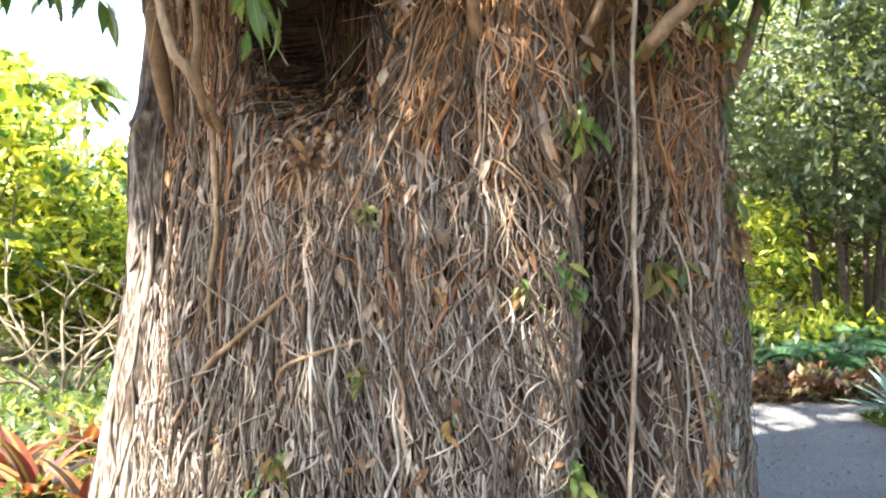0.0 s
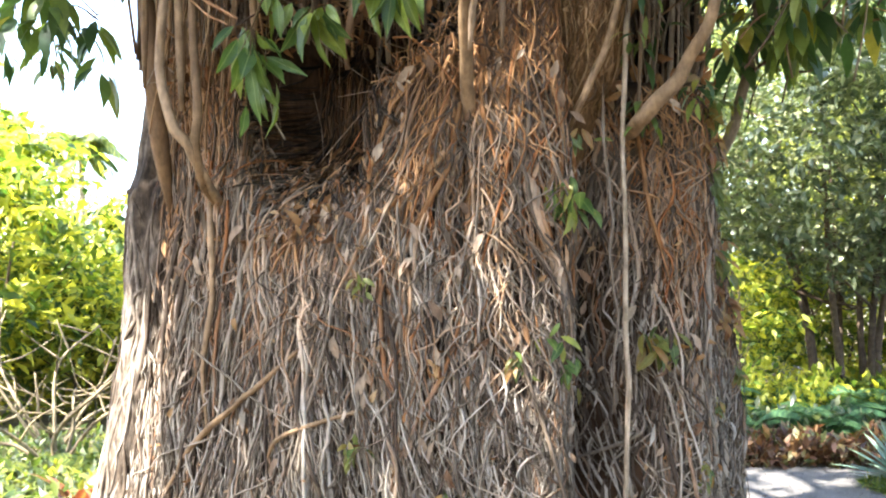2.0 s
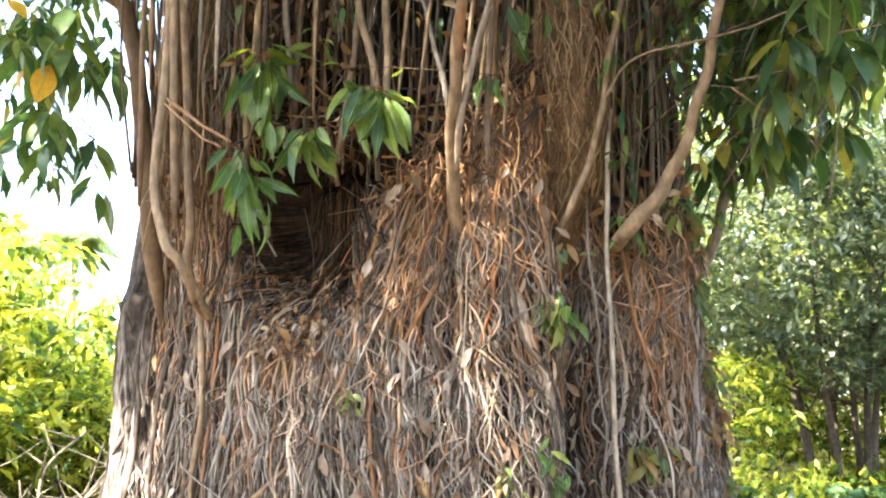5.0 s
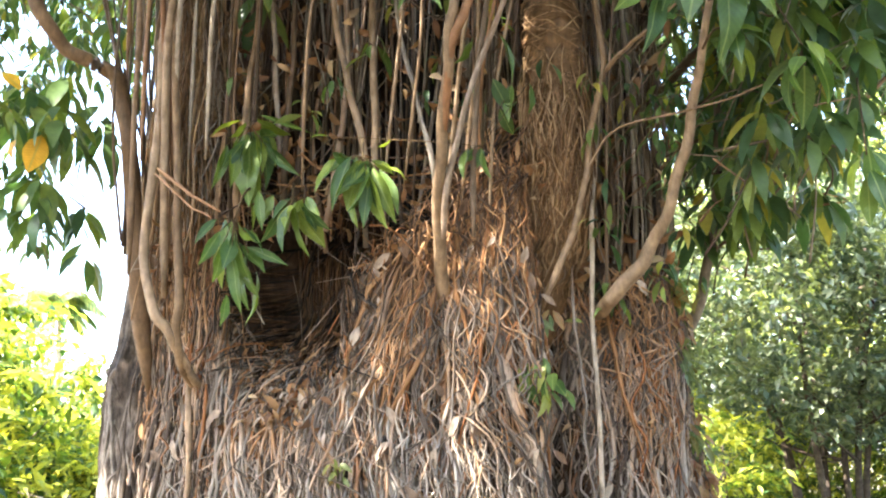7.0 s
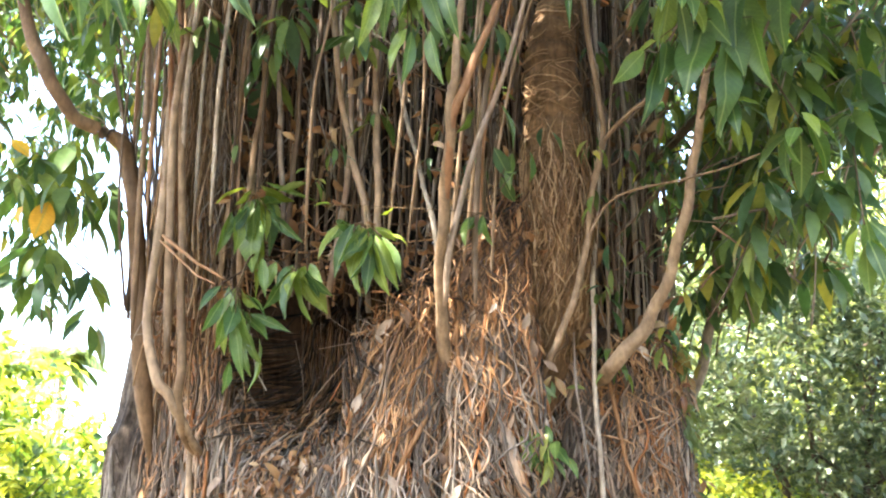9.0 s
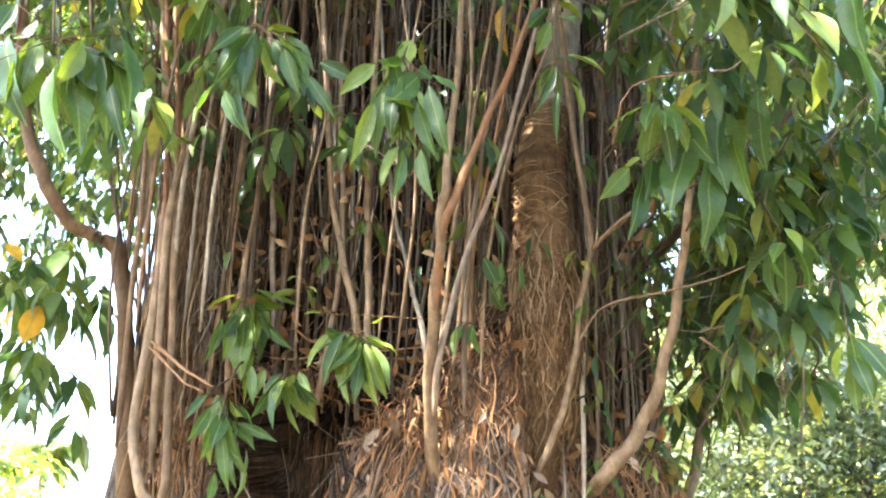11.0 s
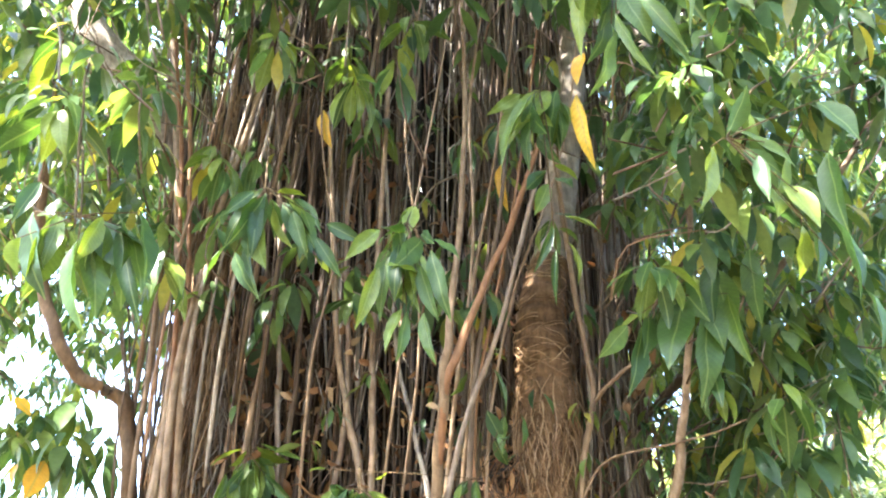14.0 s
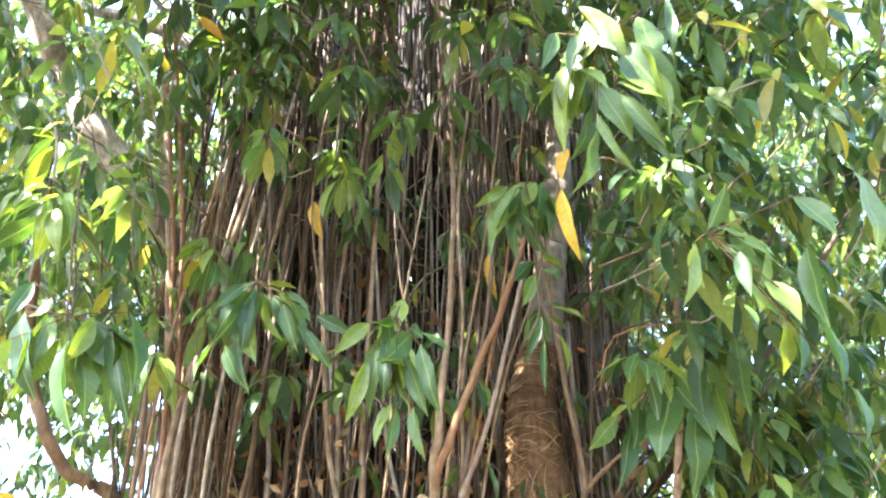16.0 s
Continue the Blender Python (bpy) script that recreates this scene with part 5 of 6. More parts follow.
# beside the grey limb and low at the edge
for tip, root, n, s in (
    ((-1.15, 2.0, 3.92), (-1.5, 2.7, 4.0), 9, 0.19), ((-0.97, 1.75, 3.44), (-1.4, 2.6, 3.6), 9, 0.20), ((-0.95, 2.2, 3.759), (-1.0, 2.9, 4.0), 8, 0.19), ((-0.80, 2.3, 3.28), (-0.88, 2.9, 3.3), 9, 0.19), ((-1.22, 2.05, 3.70), (-1.5, 2.7, 4.0), 9, 0.20), ((-1.08, 1.9, 3.62), (-1.4, 2.6, 3.7), 8, 0.19),
    ((0.946, 2.3, 2.845), (0.96, 2.65, 2.95), 8, 0.20), ((1.142, 2.3, 2.809), (1.03, 2.5, 3.2), 8, 0.20),
):
    leafy_twig(tip, root, n, s, g, 0.7)
# whorls before the upper shoots
for tip, root, n, s, hang in (
    ((-0.254, 2.5, 4.325), (-0.2, 2.75, 4.1), 10, 0.18, 0.4), ((-0.788, 2.5, 4.94), (-0.74, 2.8, 4.7), 9, 0.17, 0.2), ((-0.682, 2.4, 4.60), (-0.72, 2.8, 4.5), 6, 0.21, 1.6),
    ((0.513, 2.3, 3.94), (0.6, 2.7, 3.9), 9, 0.19, 1.5), ((1.069, 2.0, 3.52), (1.2, 2.5, 3.6), 8, 0.19, 0.5), ((-1.083, 2.6, 4.373), (-1.1, 2.9, 4.3), 9, 0.17, 0.6), ((0.512, 1.55, 3.79), (0.62, 2.0, 4.0), 8, 0.19, 1.2), ((-0.62, 2.7, 3.975), (-0.7, 2.9, 3.9), 7, 0.15, 0.8), ((1.24, 2.2, 2.44), (1.5, 2.7, 2.9), 9, 0.19, 1.3),
):
    leafy_twig(tip, root, n, s, g2, hang)
shoot([(-1.0, 1.9, 3.75), (-0.88, 1.65, 3.42), (-0.80, 1.54, 3.12), (-0.745, 1.48, 2.88)], 0.0042, 0.003, "branch", twig_bark)
# yellowed single leaves
for bx, by, bz, tx, ty, tz, wide in ((-0.35, 2.60, 4.11, -0.34, 2.58, 3.93, 0.059), (0.37, 2.72, 3.94, 0.35, 2.70, 3.72, 0.050), (0.51, 1.84, 3.57, 0.51, 1.82, 3.31, 0.047), (-1.37, 3.10, 2.83, -1.40, 3.08, 2.68, 0.089), (-1.54, 3.10, 3.08, -1.45, 3.08, 3.02, 0.058), (0.537, 1.80, 3.70, 0.485, 1.78, 3.585, 0.05), (-1.16, 1.90, 3.84, -1.11, 1.88, 3.91, 0.053), (-0.90, 2.40, 4.99, -0.77, 2.38, 4.85, 0.047), (-1.51, 3.20, 2.85, -1.53, 3.18, 2.77, 0.049)):
    b, e = np.array((bx, by, bz)), np.array((tx, ty, tz))
    m = turned((e - b)[None], np.array([[g.choice((-0.5, 0.5)), -0.7, 0.3]]))[0]
    ob = part("leaf", yellow_mesh, label="yellowed leaf about to drop")
    ob.parent, ob.matrix_parent_inverse = fig, Matrix.Translation(fig.location).inverted()
    ob.matrix_basis = Matrix.Translation(b) @ Matrix(m.tolist()).to_4x4() @ Matrix.Diagonal((np.linalg.norm(e - b), wide / 0.3, np.linalg.norm(e - b), 1))

sets, tw = [], []


def in_shaft(p):
    """The open gaps among the leaves through which sun comes down."""
    for q, wide in (((-1.25, 3.45, 0.9), 0.5), ((-1.25, 3.3, 0.4), 0.5), ((-1.0, 1.9, 3.5), 0.14), ((-0.72, 2.85, 3.7), 0.10), ((-1.25, 2.1, 3.95), 0.12), ((1.5, 2.6, 3.6), 0.10), ((-1.25, 3.45, 1.3), 0.4), ((0.7, 1.6, 4.05), 0.25), ((-0.05, 1.95, 3.25), 0.07), ((-0.62, 2.85, 4.1), 0.16), ((0.20, 2.86, 1.62), 0.06), ((-0.02, 2.86, 2.32), 0.05), ((0.2, 2.8, 2.5), 0.05), ((-0.75, 1.46, 2.9), 0.16)):
        d = Vector(p) - Vector(q)
        if (d - SUN * d.dot(SUN)).length < wide and d.dot(SUN) > (0.35 if q[2] > 3 else 1.4):
            return True
    return False


plain = [leaf_shape(1.0, w, 0.2, dr, steps=5, wave=0.06) for w, dr in ((0.29, 0.7), (0.25, 1.0), (0.31, 0.5))]
for p, n, s in (((-1.317, 3.1, 2.92), 9, 0.17), ((-1.40, 3.2, 2.70), 9, 0.17), ((-1.368, 3.2, 2.95), 8, 0.17), ((-1.5, 3.3, 2.8), 8, 0.17), ((-1.6, 3.4, 3.1), 9, 0.17), ((-1.25, 3.3, 2.45), 7, 0.15), ((-1.52, 3.2, 2.62), 7, 0.16), ((-1.46, 3.2, 3.04), 8, 0.18), ((-1.38, 3.32, 3.16), 8, 0.18), ((-1.29, 3.44, 3.05), 8, 0.18), ((-1.61, 3.56, 3.05), 8, 0.18), ((-1.3, 3.2, 2.89), 8, 0.18), ((-1.22, 3.32, 2.93), 8, 0.18),
):
    sets.append(scatter(plain[0], *cluster(p, n, 1.2 * s, g, 0.9)))
for count, low, high in (
    (350, (1.0, 1.9, 3.15), (3.0, 4.8, 6.4)),
    (160, (-2.8, 3.2, 3.9), (-1.15, 5.0, 6.0)),
    (210, (1.15, 3.0, 3.6), (3.4, 5.0, 6.5)),
    (130, (-1.3, 2.1, 4.4), (1.2, 2.85, 6.2)),
    (60, (1.1, 2.5, 2.5), (1.5, 3.4, 3.2)),
    (70, (1.15, 2.6, 2.8), (1.6, 3.8, 3.4)),
    (50, (1.3, 2.6, 3.1), (1.9, 4.4, 4.1)),
    (40, (1.9, 2.6, 3.4), (3.0, 4.4, 4.3)),
    (150, (-2.6, 2.3, 3.5), (-1.2, 4.8, 6.4)),
    (30, (-2.3, 3.0, 2.6), (-1.3, 4.2, 3.4)),
    (270, (-1.7, 2.0, 3.9), (1.4, 3.1, 6.6)),
    (70, (-1.1, 2.5, 3.3), (1.1, 3.0, 4.2)),
    (140, (0.7, 1.5, 3.3), (2.2, 2.4, 5.0)),
) + (
    (55, (-2.0, 1.5, 3.5), (-0.8, 2.4, 5.0)),
    (34, (0.85, 2.0, 3.15), (1.25, 2.4, 4.3)),
    (100, (-4.2, 4.0, 4.2), (-1.7, 6.2, 6.6)),
    (260, (1.6, 4.2, 4.2), (5.0, 7.0, 7.4)),
    (90, (-1.6, 1.6, 4.4), (1.8, 2.4, 6.0)),
    (110, (-3.7, 2.4, 3.8), (-1.6, 4.2, 6.4)),
    (260, (-4.8, 5.0, 4.4), (-1.4, 8.0, 8.5)),
    (260, (1.5, 5.5, 4.9), (5.8, 8.5, 9.0)),
    (70, (-1.2, 2.3, 4.6), (-0.4, 2.9, 6.0)),
):
    for _ in range(count):
        p = g.uniform(low, high)
        if (p[2] > 5.2 and g.random() < 0.3) or in_shaft(p):
            continue
        if -0.85 < p[0] < 0.35 and 2.0 < p[1] < 3.1 and 3.7 < p[2] < 5.0 and g.random() < 0.65:
            continue
        if 0.42 < p[0] < 0.78 and 2.1 < p[1] < 3.1 and p[2] < 4.5:
            continue
        k = int(g.integers(3))
        sets.append(scatter(plain[k], *cluster(p, int(g.integers(6, 10)), 0.168, g)))
        q = p + np.array([-0.08 * np.sign(p[0]), 0.12, -0.12]) + g.normal(0, 0.10, 3)
        tw.append(spline([q, (p + q) / 2 + g.normal(0, 0.05, 3), p], 7))
crown_shape = leaf_shape(1.0, 0.30, 0.2, 0.6, steps=2)
# crown clusters added mostly above view to shade trunk, shoots and side leaves
for k in range(1700):
    p = g.uniform((-4.4, 1.0, 5.6), (-0.8, 3.5, 7.8)) if k < 350 else g.uniform((-5.4, -1.0, 5.7), (-0.6, 2.7, 7.6))
    if not in_shaft(p):
        sets.append(scatter(crown_shape, *cluster(p, 9, 0.22, g)))
for _ in range(90):
    p = g.uniform((-1.4, 0.8, 4.9), (0.1, 2.1, 6.0))
    if not in_shaft(p):
        sets.append(scatter(crown_shape, *cluster(p, 9, 0.2, g)))
for _ in range(350):
    p = g.uniform((-0.8, 0.6, 6.0), (2.6, 3.3, 7.4))
    if not in_shaft(p):
        sets.append(scatter(crown_shape, *cluster(p, 9, 0.22, g)))
# small leaves among the shoots
for _ in range(80):
    p = g.uniform((0.62, 2.85, 2.2), (1.12, 3.2, 3.5)) if g.random() < 0.6 else g.uniform((-0.7, 2.85, 2.75), (0.5, 2.95, 4.6))
    sets.append(scatter(plain[1], *cluster(p, int(g.integers(3, 6)), 0.10, g, 0.5)))
# the far side of the crown
for count, low, high, size in ((1100, (-5.5, 5.2, 5.6), (0.6, 9.5, 9.0), 0.26), (430, (-7.5, 5.0, 5.6), (-1.6, 8.5, 10.0), 0.24), (850, (1.4, 5.2, 5.0), (7.0, 9.5, 10.0), 0.25), (450, (1.2, 6.0, 5.0), (7.5, 10.0, 11.0), 0.32), (350, (-7.5, 6.0, 6.0), (-1.5, 9.0, 10.5), 0.3), (130, (-4.6, 2.6, 5.2), (-2.0, 5.0, 8.0), 0.2)):
    for _ in range(count):
        p = g.uniform(low, high)
        if not in_shaft(p):
            sets.append(scatter(crown_shape, *cluster(p, 9, size, g)))
# unseen crown overhead, set denser and lower in front to shade the upper trunk
for _ in range(3000):
    a, r = g.uniform(0, 6.283), 6.5 * math.sqrt(g.random())
    p = (r * math.cos(a), 4.4 + r * math.sin(a), g.uniform(6.2, 9.5) - 0.03 * r * r)
    if p[1] < 3.2:
        p = (p[0], p[1], p[2] - 0.7 * smooth01(3.2 - p[1], 0, 2.0))
    if p[1] > 6.3 and g.random() < 0.7:
        continue
    if in_shaft(p) or (p[1] >= 3.2 and waves(p[0] * 0.55, p[1] * 0.55, 88, 3) > (-0.05 if p[0] < 0 else 0.15) and g.random() > 0.06):
        continue
    if p[2] > 5.0:
        sets.append(scatter(crown_shape, *cluster(p, 9, 0.19, g)))
# unseen leaf clusters added towards the sun to shade the leaves beside the path
for q in ((1.0, 2.1, 3.9), (1.5, 2.5, 4.3), (1.25, 2.0, 4.3)):
    for _ in range(45):
        p = np.array(q) + np.array(SUN) * g2.uniform(2.2, 4.2) + g2.normal(0, 0.22, 3)
        sets.append(scatter(crown_shape, *cluster(p, 9, 0.22, g2)))
# thin places in the crown: small holes towards the sun, and the bare length of the limb
HOLES = [(Vector(q), wide) for q, wide in (((0.22, 2.87, 1.59), 0.14), ((0.02, 2.88, 2.36), 0.15), ((0.295, 2.9, 2.545), 0.15), ((-1.21, 2.0, 3.98), 0.15), ((-0.92, 2.0, 3.66), 0.12), ((-0.70, 2.8, 4.3), 0.07), ((-0.45, 2.4, 4.9), 0.15), ((-0.25, 2.5, 4.35), 0.12), ((-0.79, 2.5, 4.94), 0.13), ((-1.8, 3.15, 5.4), 0.1))]


def thin_place(p):
    p = Vector(p)
    for q, wide in HOLES:
        d = p - q
        if d.dot(SUN) > 0.4 and (d - SUN * d.dot(SUN)).length < wide:
            return True
    for q in ((-2.0, 3.2, 5.81), (-1.81, 3.25, 5.42), (-1.6, 3.3, 5.13)):
        e = (Vector(q) - Vector((0.1, -0.3, 1.8))).normalized()
        d = p - Vector(q)
        if -1.6 < d.dot(e) < -0.1 and (d - e * d.dot(e)).length < 0.13:
            return True
    return p.x < -1.0 and p.y < 5.0 and p.z > 3.6 and g2.random() < 0.16


sets = [c for c in sets if not thin_place(c[0].mean(0))]
v, f = merged(sets)
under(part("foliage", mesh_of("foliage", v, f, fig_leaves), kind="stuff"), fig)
v, f = tubes(tw, np.tile(np.linspace(0.0045, 0.002, 7), (len(tw), 1)), 4)
under(part("twig_mat", mesh_of("twig_mat", v, f, stem_joined), kind="stuff"), fig)


# ---- sprigs and dead leaves on the roots ----
sprig_shapes = [leaf_shape(1.0, w, 0.2, dr, steps=4, wave=0.1) for w, dr in ((0.34, 0.8), (0.28, 1.1))]


def sprig(t, z, count, size, meshes, out=0.045):
    """A short stalk with its young leaves, each one a part of it."""
    c = skin(np.array(t), np.array(z), out)
    b = skin(np.array(t), np.array(z + 0.03), -0.02)
    v, f = tubes(spline([b, (b + c) / 2 + np.array([0, -0.01, 0.012]), c], 6)[None], np.linspace(0.004, 0.002, 6)[None], 5)
    stalk = under(part("sprig", mesh_of("sprig", v, f, stem_single), label="young sprig of small leaves"), fig)
    for k in range(count):
        a = k * 2.4 + g.normal(0, 0.3)
        d = np.array([[math.cos(a) * g.uniform(0.4, 1), -0.3 - g.random() * 0.7, math.sin(a) * 0.5 - g.uniform(0.3, 1.1)]])
        m = turned(d, g.normal(0, 0.4, (1, 3)) + np.array([[0, -0.6, 1.0]]))[0]
        ob = new("leaf", meshes[int(g.integers(2))])
        p = c + g.normal(0, 0.34 * size, 3) * np.array([1, 0.3, 0.9])
        ob.matrix_basis = Matrix.Translation(p) @ Matrix(m.tolist()).to_4x4() @ Matrix.Scale(size * g.uniform(0.7, 1.25), 4)
        ob.parent = stalk


green_sprig = leaf_mat("green_sprig_leaf", [(0.1, (0.045, 0.085, 0.024)), (0.6, (0.10, 0.145, 0.034)), (1.0, (0.22, 0.23, 0.05))], (1.8, 1.8, 0.9), True, 0.4, 0.3)
green_sprig, young_sprig, brown_sprig = ([mesh_of("leaf", v, f, m) for v, f in sprig_shapes] for m in (green_sprig, sprig_leaf, dead_single))
for t, z, n, s, m in (
    (0.30, 1.93, 15, 0.095, green_sprig), (0.60, 1.44, 14, 0.09, young_sprig), (0.27, 1.46, 4, 0.09, green_sprig), (-0.22, 1.62, 8, 0.05, young_sprig),
    (0.17, 1.37, 7, 0.06, young_sprig), (-0.03, 1.36, 7, 0.05, brown_sprig), (0.40, 1.26, 5, 0.06, young_sprig), (-0.23, 1.12, 7, 0.06, young_sprig),
    (0.0, 0.95, 6, 0.05, young_sprig), (0.42, 0.98, 8, 0.07, green_sprig), (-0.42, 0.83, 11, 0.07, young_sprig), (0.29, 0.80, 8, 0.09, green_sprig),
    (0.68, 0.76, 12, 0.07, brown_sprig), (0.80, 2.25, 14, 0.11, young_sprig), (0.78, 2.02, 12, 0.09, young_sprig),
) + (
    (0.92, 1.75, 12, 0.07, young_sprig),
    (1.00, 1.50, 10, 0.07, brown_sprig), (1.05, 1.68, 10, 0.07, young_sprig), (0.30, 1.36, 5, 0.06, green_sprig), (0.34, 2.12, 7, 0.08, young_sprig), (1.08, 2.1, 10, 0.08, young_sprig), (1.02, 1.9, 10, 0.08, young_sprig), (1.1, 1.3, 8, 0.07, young_sprig), (0.98, 1.62, 9, 0.06, brown_sprig), (1.06, 1.82, 10, 0.07, brown_sprig), (0.90, 1.95, 9, 0.07, young_sprig), (0.96, 2.2, 10, 0.08, young_sprig), (0.74, 2.12, 8, 0.07, brown_sprig), (0.88, 2.35, 10, 0.09, brown_sprig), (1.12, 1.55, 8, 0.06, brown_sprig), (0.85, 1.2, 7, 0.05, young_sprig),
    (0.70, 1.0, 8, 0.06, young_sprig), (-0.50, 0.70, 9, 0.06, green_sprig), (0.95, 2.05, 9, 0.08, young_sprig), (0.36, 0.72, 8, 0.10, green_sprig),
):
    sprig(t, z, round(n * 1.6), s, m)
# dead leaves caught in the hollow and on the roots
n = 520
a, zz = g.uniform(-0.9, 1.0, n), g.uniform(0.4, 2.5, n)
p = skin(a, np.minimum(zz, ledge(a)), g.uniform(0.02, 0.06, n))
h = 850
q = np.stack([g.uniform(-0.95, 1.0, h), g.uniform(3.0, 3.35, h), 2.3 + 2.2 * g.random(h) ** 2.0], -1)
q = q[~((q[:, 0] > -0.75) & (q[:, 0] < -0.1) & (q[:, 2] < 2.48))]
h = len(q)
e = 150
w = skin(g.normal(-0.40, 0.085, e), g.uniform(1.74, 2.10, e), g.uniform(0.01, 0.05, e))
c = 110
y = skin(g2.uniform(-0.50, -0.24, c), 1.84 + 0.42 * g2.random(c) ** 1.4, g2.uniform(0.03, 0.09, c))
j = 330
b = np.stack([g2.uniform(-0.7, 0.55, j), np.zeros(j), 2.52 + 1.1 * g2.random(j) ** 1.5], -1)
b[:, 1] = 2.93 + 0.16 * b[:, 0] ** 2 + g2.uniform(-0.06, 0.14, j)
p = np.concatenate([p, q, w, y, b])
size = np.concatenate([g.uniform(0.02, 0.06, n), g.uniform(0.05, 0.11, h), g.uniform(0.04, 0.085, e), g2.uniform(0.025, 0.06, c), g2.uniform(0.04, 0.09, j)])
d = g.normal(0, 1, (len(p), 3)) + np.array([0, 0, -0.7])
v, f = scatter(leaf_shape(1.0, 0.34, 0.5, 1.6, steps=4, wave=0.2), p, turned(d, g.normal(0, 1, (len(p), 3)) + np.array([0, -0.8, 0.3])), size)
under(part("dead_leaf_litter", mesh_of("dead_leaf_litter", v, f, dead_leaf), kind="stuff"), fig)


# ---- beds round the tree ----
def blade(length, width, droop, steps=6, fold=0.35):
    u = np.linspace(0, 1, steps + 1)
    half = width * 0.5 * np.interp(u, [0, 0.15, 0.6, 0.9, 1], [0.8, 1, 0.85, 0.35, 0.03])
    ang = -droop * u**1.3
    dx = np.concatenate([[0], np.cumsum(np.cos(ang[:-1]))]) / steps * length
    dz = np.concatenate([[0], np.cumsum(np.sin(ang[:-1]))]) / steps * length
    V = [np.stack([dx, s * half, dz + abs(s) * half * fold], -1) for s in (-1, 0, 1)]
    n = steps + 1
    F = [[r * n + i, r * n + i + 1, (r + 1) * n + i + 1, (r + 1) * n + i] for r in (0, 1) for i in range(steps)]
    return np.concatenate(V), np.array(F)


def rosette(name, at, count, length, width, droop, mat, label, category, seed, rise=(0.2, 1.3), group=""):
    """A plant of sword leaves, each one a part."""
    t = thing(name, at, label, category, group)
    g = np.random.default_rng(seed)
    shapes = [mesh_of("leaf", *blade(length, width, droop * q), mat) for q in (0.7, 1.0, 1.3)]
    for k in range(count):
        u = k / count
        el = rise[0] + (rise[1] - rise[0]) * u + g.normal(0, 0.08)
        ob = new("leaf", shapes[int(g.integers(3))])
        ob.parent = t
        ob.matrix_basis = Matrix.Translation((0, 0, 0.03)) @ Euler((0, -el, k * 2.4 + g.normal(0, 0.15))).to_matrix().to_4x4() @ Matrix.Scale(g.uniform(0.75, 1.1), 4)
    return t


for k, (x, y, n, L) in enumerate(((-2.35, 5.25, 18, 0.55), (-2.05, 5.9, 16, 0.5), (-2.75, 5.7, 16, 0.52), (-2.5, 6.4, 14, 0.5), (-1.95, 5.0, 14, 0.42), (-3.1, 5.1, 14, 0.5))):
    rosette("bromeliad", (x, y, 0), n, L, 0.115, 0.8, red_leaf, "red and orange bromeliad with broad strap leaves", "bromeliad", 200 + k, (0.35, 1.25), "bromeliads in the bed")
rosette("agave", (3.92, 7.7, 0.05), 46, 0.55, 0.075, 0.25, agave_leaf, "blue-green agave with stiff pointed leaves beside the path", "agave", 240, (0.05, 1.4))
rosette("agave", (4.75, 8.3, 0.05), 40, 0.5, 0.075, 0.25, agave_leaf, "blue-green agave with stiff pointed leaves beside the path", "agave", 241, (0.05, 1.4))


def fern(at, fronds, length, seed):
    t = thing("fern", at, "bright green fern with arching fronds", "fern", "ferns behind the path")
    g = np.random.default_rng(seed)
    pinna = leaf_shape(1.0, 0.26, 0.1, 0.4, steps=2)
    for k in range(fronds):
        a, L = k * 2.4 + g.normal(0, 0.2), length * g.uniform(0.7, 1.1)
        u = np.linspace(0.12, 1, 22)
        out = np.array([math.cos(a), math.sin(a), 0])
        rise = g.uniform(0.55, 1.35)
        p = out * (L * 0.8 * u)[:, None] + np.array([0, 0, 1]) * (L * rise * (u - 0.62 * u**2.2))[:, None]
        side = np.array([-out[1], out[0], 0])
        w = 0.30 * L * np.sin(np.clip(u * 2.9, 0, math.pi) ** 0.8) + 0.03
        sets = []
        for s in (-1, 1):
            d = np.tile(side * s, (22, 1)) + out * 0.35 + np.array([0, 0, -0.2])
            sets.append(scatter(pinna, p, turned(d, np.tile([0, 0, 1.0], (22, 1))), w * 0.75))
        v, f = merged(sets)
        part("frond", mesh_of("frond", v, f, blue_fern if at[0] > 0 else fern_leaves), t)
    return t


g = np.random.default_rng(300)
for k in range(16):
    fern((2.7 + k * 0.26 + g.normal(0, 0.12), 9.9 + g.uniform(0, 1.5), 0), 13, g.uniform(0.75, 1.15), 301 + k)
for k in range(7):
    fern((-4.6 + k * 0.35, 7.4 + g.uniform(0, 1.2), 0), 11, g.uniform(0.45, 0.65), 331 + k)


def low_plants(name, count, low, high, height, mat, label, category, seed, size, shape=simple_leaf):
    g = np.random.default_rng(seed)
    t = thing(name, ((low[0] + high[0]) / 2, (low[1] + high[1]) / 2, 0), label, category)
    p = np.stack([g.uniform(low[0], high[0], count), g.uniform(low[1], high[1], count), np.zeros(count)], -1)
    p[:, 2] = height * (0.6 + 0.4 * waves(p[:, 0] * 2, p[:, 1] * 2, seed)) * g.random(count) ** 0.6
    d = g.normal(0, 1, (count, 3)) + np.array([0, 0, 0.5])
    v, f = scatter(shape, p, turned(d, g.normal(0, 0.4, (count, 3)) + np.array([0, 0, 1])), size * g.uniform(0.6, 1.3, count))
    under(part("leafage", mesh_of("leafage", v, f, mat), kind="stuff"), t)
    t["kind"] = "stuff"


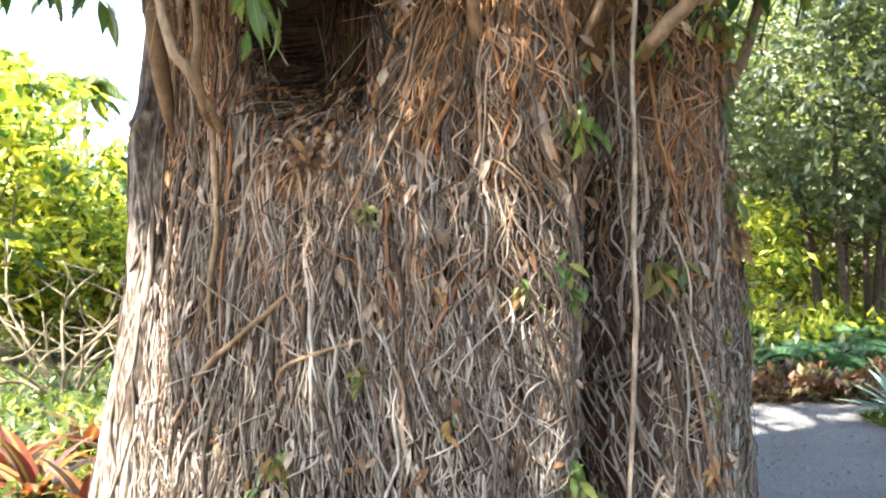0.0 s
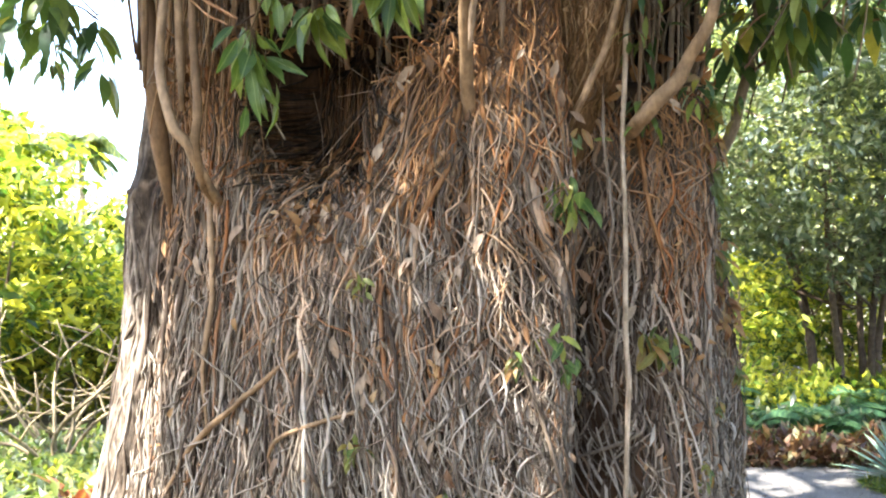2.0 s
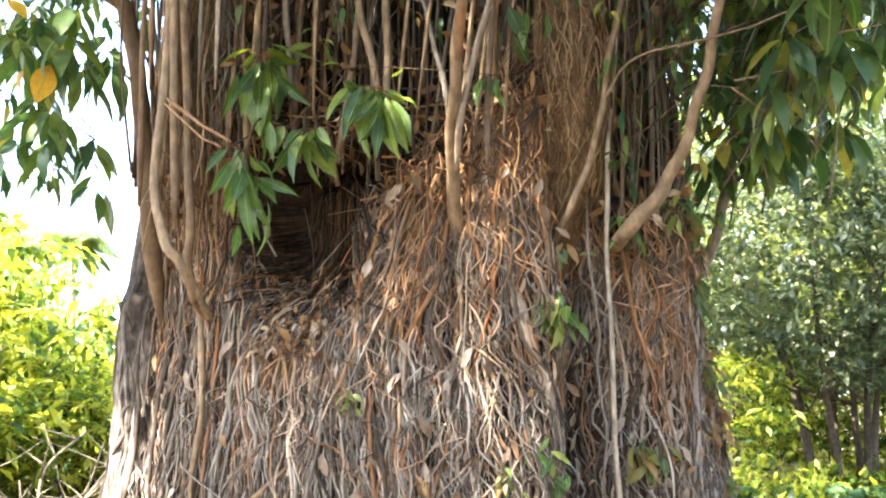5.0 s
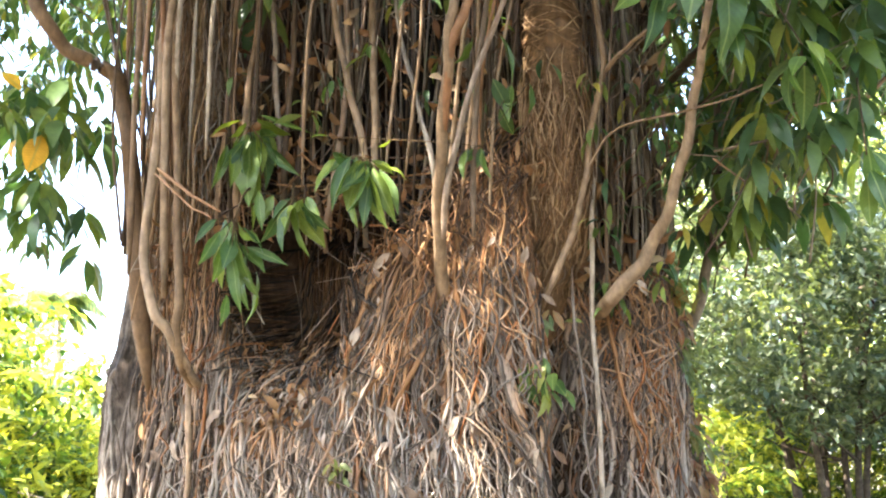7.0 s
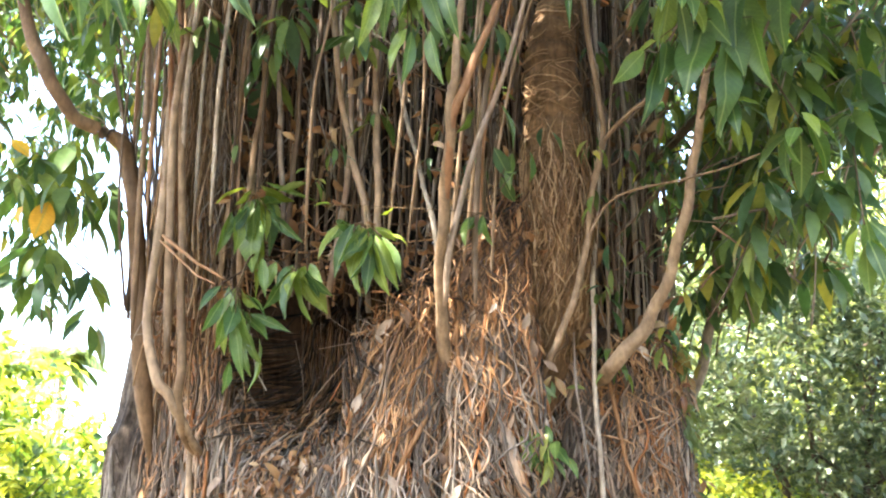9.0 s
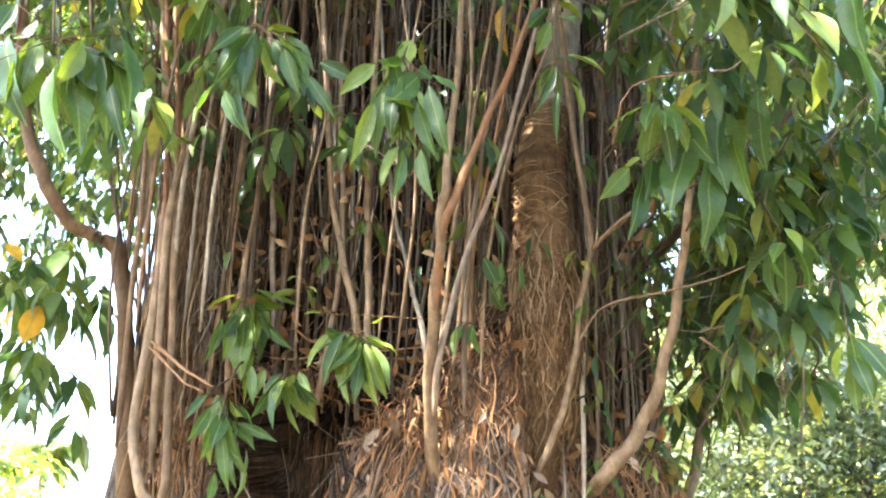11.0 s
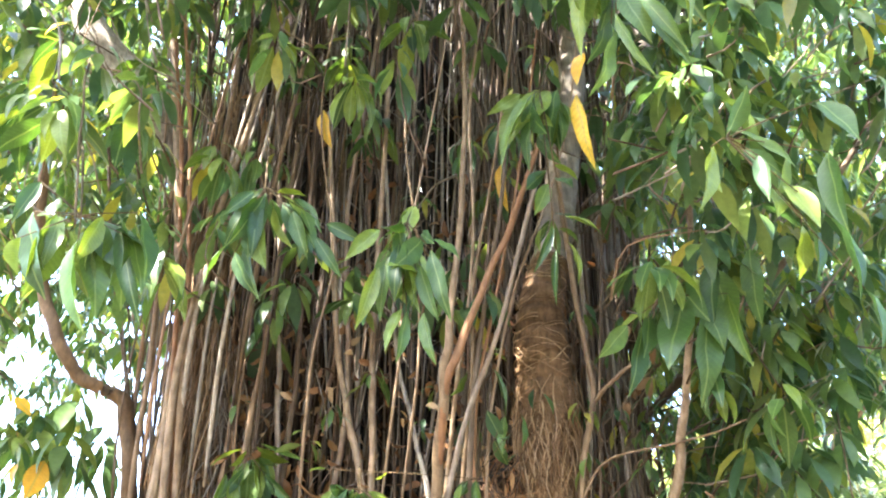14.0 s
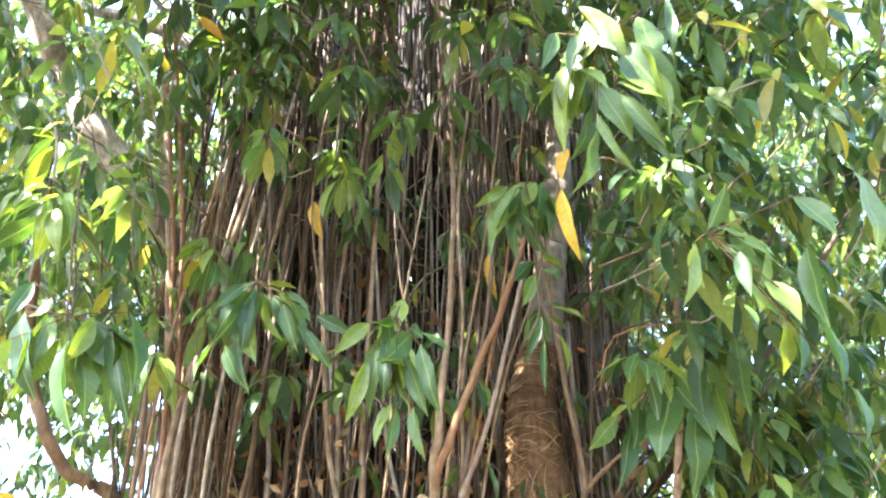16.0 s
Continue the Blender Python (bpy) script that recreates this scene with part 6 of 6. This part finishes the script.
low_plants("border_hedge", 4200, (1.6, 8.6), (7.0, 9.4), 0.38, brown_leaves, "low bronze and brown foliage border along the path", "hedge", 401, 0.14)
low_plants("ground_cover", 4200, (-7.0, 6.2), (-1.7, 9.6), 0.38, fern_leaves, "sunlit green ground cover in the bed", "ground cover", 402, 0.12)
low_plants("ground_cover", 5200, (-7.0, 6.2), (-1.7, 9.8), 0.34, dark_leaves, "dull green ground cover in the bed", "ground cover", 406, 0.11)
low_plants("ground_cover", 4200, (-4.0, 4.3), (-1.7, 6.4), 0.16, fern_leaves, "low green plants between the bromeliads", "ground cover", 403, 0.09)
low_plants("ground_cover", 3000, (2.4, 10.7), (6.8, 12.1), 0.85, lime_leaves, "sunlit yellow-green plants behind the ferns", "undergrowth", 408, 0.17)
low_plants("ground_cover", 1400, (2.0, 9.8), (7.5, 11.0), 0.5, dark_leaves, "dull green plants among the ferns", "ground cover", 407, 0.16)
low_plants("grass", 5200, (3.62, 6.7), (4.9, 7.9), 0.09, fern_leaves, "small grass patch round the agaves", "grass", 404, 0.11, long_leaf)
low_plants("ground_cover", 5200, (2.0, 11.3), (9.5, 13.5), 0.75, lime_leaves, "bright leafy undergrowth beneath the trees", "undergrowth", 405, 0.16)


# bare pale shrub
def bare_shrub(at, seed, height):
    t = thing("bare_shrub", at, "leafless shrub with pale crooked twigs", "shrub", "bare shrubs in the bed")
    g = np.random.default_rng(seed)
    for k in range(6):
        a = k * 1.05 + g.normal(0, 0.2)
        e = np.array([math.cos(a) * 1.15, math.sin(a) * 0.6, height * g.uniform(0.5, 1)])
        p = spline([(0, 0, -0.05), e * 0.35 + g.normal(0, 0.1, 3), e * 0.7 + g.normal(0, 0.12, 3), e], 14)
        P, R = [p], [np.linspace(0.022, 0.008, 14)]
        for _ in range(5):
            i = int(g.integers(4, 13))
            q = p[i] + np.array([g.normal(0, 0.35), g.normal(0, 0.3), g.uniform(0.05, 0.4)])
            P.append(spline([p[i], (p[i] + q) / 2 + g.normal(0, 0.06, 3), q], 14))
            R.append(np.linspace(0.011, 0.003, 14))
        v, f = tubes(P, R, 5)
        part("branch", mesh_of("branch", v, f, pale_twig), t)


bare_shrub((-3.3, 8.0, 0.1), 501, 1.3)
bare_shrub((-3.7, 8.9, 0.1), 503, 1.6)


# far palm
def palm(at, height, seed):
    t = thing("palm_tree", at, "tall distant palm with drooping fronds", "palm")
    g = np.random.default_rng(seed)
    v, f = tubes(spline([(0, 0, 0), (0.1, 0, height / 2), (0, 0, height)], 14)[None], np.linspace(0.09, 0.07, 14)[None], 10)
    part("trunk", mesh_of("trunk", v, f, pale_twig), t)
    leaflet = leaf_shape(1.0, 0.09, 0.2, 0.9, steps=2)
    for k in range(22):
        a, L, el = k * 2.4, g.uniform(0.8, 1.25), g.uniform(-0.3, 1.3)
        u = np.linspace(0.1, 1, 26)
        out = np.array([math.cos(a), math.sin(a), 0])
        p = out * (L * u * math.cos(el * 0.6))[:, None] + np.array([0, 0, 1]) * (height + L * (math.sin(el) * u - 0.75 * u**2))[:, None]
        side = np.array([-out[1], out[0], 0])
        v, f = merged([scatter(leaflet, p, turned(np.tile(side * s, (26, 1)) + out * 0.5 + np.array([0, 0, -0.6]), np.tile([0, 0, 1.0], (26, 1))), 0.55 * np.sin(u * 2.8) + 0.1) for s in (-1, 1)])
        part("frond", mesh_of("frond", v, f, fern_leaves), t)


palm((-9.5, 24.0, 0), 5.85, 511)


# loose stones and fallen leaves on the path
def path_litter():
    g = np.random.default_rng(601)
    t = thing("gravel_stones", (2.8, 6.5, 0.03), "loose pale gravel stones and dry leaf bits on the path", "gravel")
    n = 1800
    p = np.stack([g.uniform(1.75, 4.4, n), 4.6 + 4.2 * g.random(n), np.full(n, 0.042)], -1)
    stone = (np.array([(1, 0, 0), (0, 1, 0), (-1, 0, 0), (0, -1, 0), (0.1, 0, 0.6), (0, 0, -0.5)], float), np.array([(0, 1, 4), (1, 2, 4), (2, 3, 4), (3, 0, 4), (1, 0, 5), (2, 1, 5), (3, 2, 5), (0, 3, 5)]))
    v, f = scatter(stone, p, turned(g.normal(0, 1, (n, 3)) * np.array([1, 1, 0.3]), g.normal(0, 0.3, (n, 3)) + np.array([0, 0, 1])), 0.003 + 0.009 * g.random(n) ** 2)
    under(part("stones", mesh_of("stones", v, f, stone_mat), kind="stuff"), t)
    n = 30
    p = np.stack([g.uniform(1.75, 4.4, n), 4.6 + 4.2 * g.random(n), np.full(n, 0.048)], -1)
    v, f = scatter(leaf_shape(1.0, 0.4, 0.4, 0.8, steps=3), p, turned(g.normal(0, 1, (n, 3)) * np.array([1, 1, 0.2]), g.normal(0, 0.4, (n, 3)) + np.array([0, 0, 1])), g.uniform(0.025, 0.055, n))
    under(part("fallen_leaves", mesh_of("fallen_leaves", v, f, dead_leaf), kind="stuff"), t)
    t["kind"] = "stuff"


stone_mat = fibre_mat("gravel_stone", [(0.2, (0.10, 0.097, 0.092)), (0.6, (0.15, 0.146, 0.138)), (0.95, (0.24, 0.233, 0.22))], False, 0.2)
path_litter()
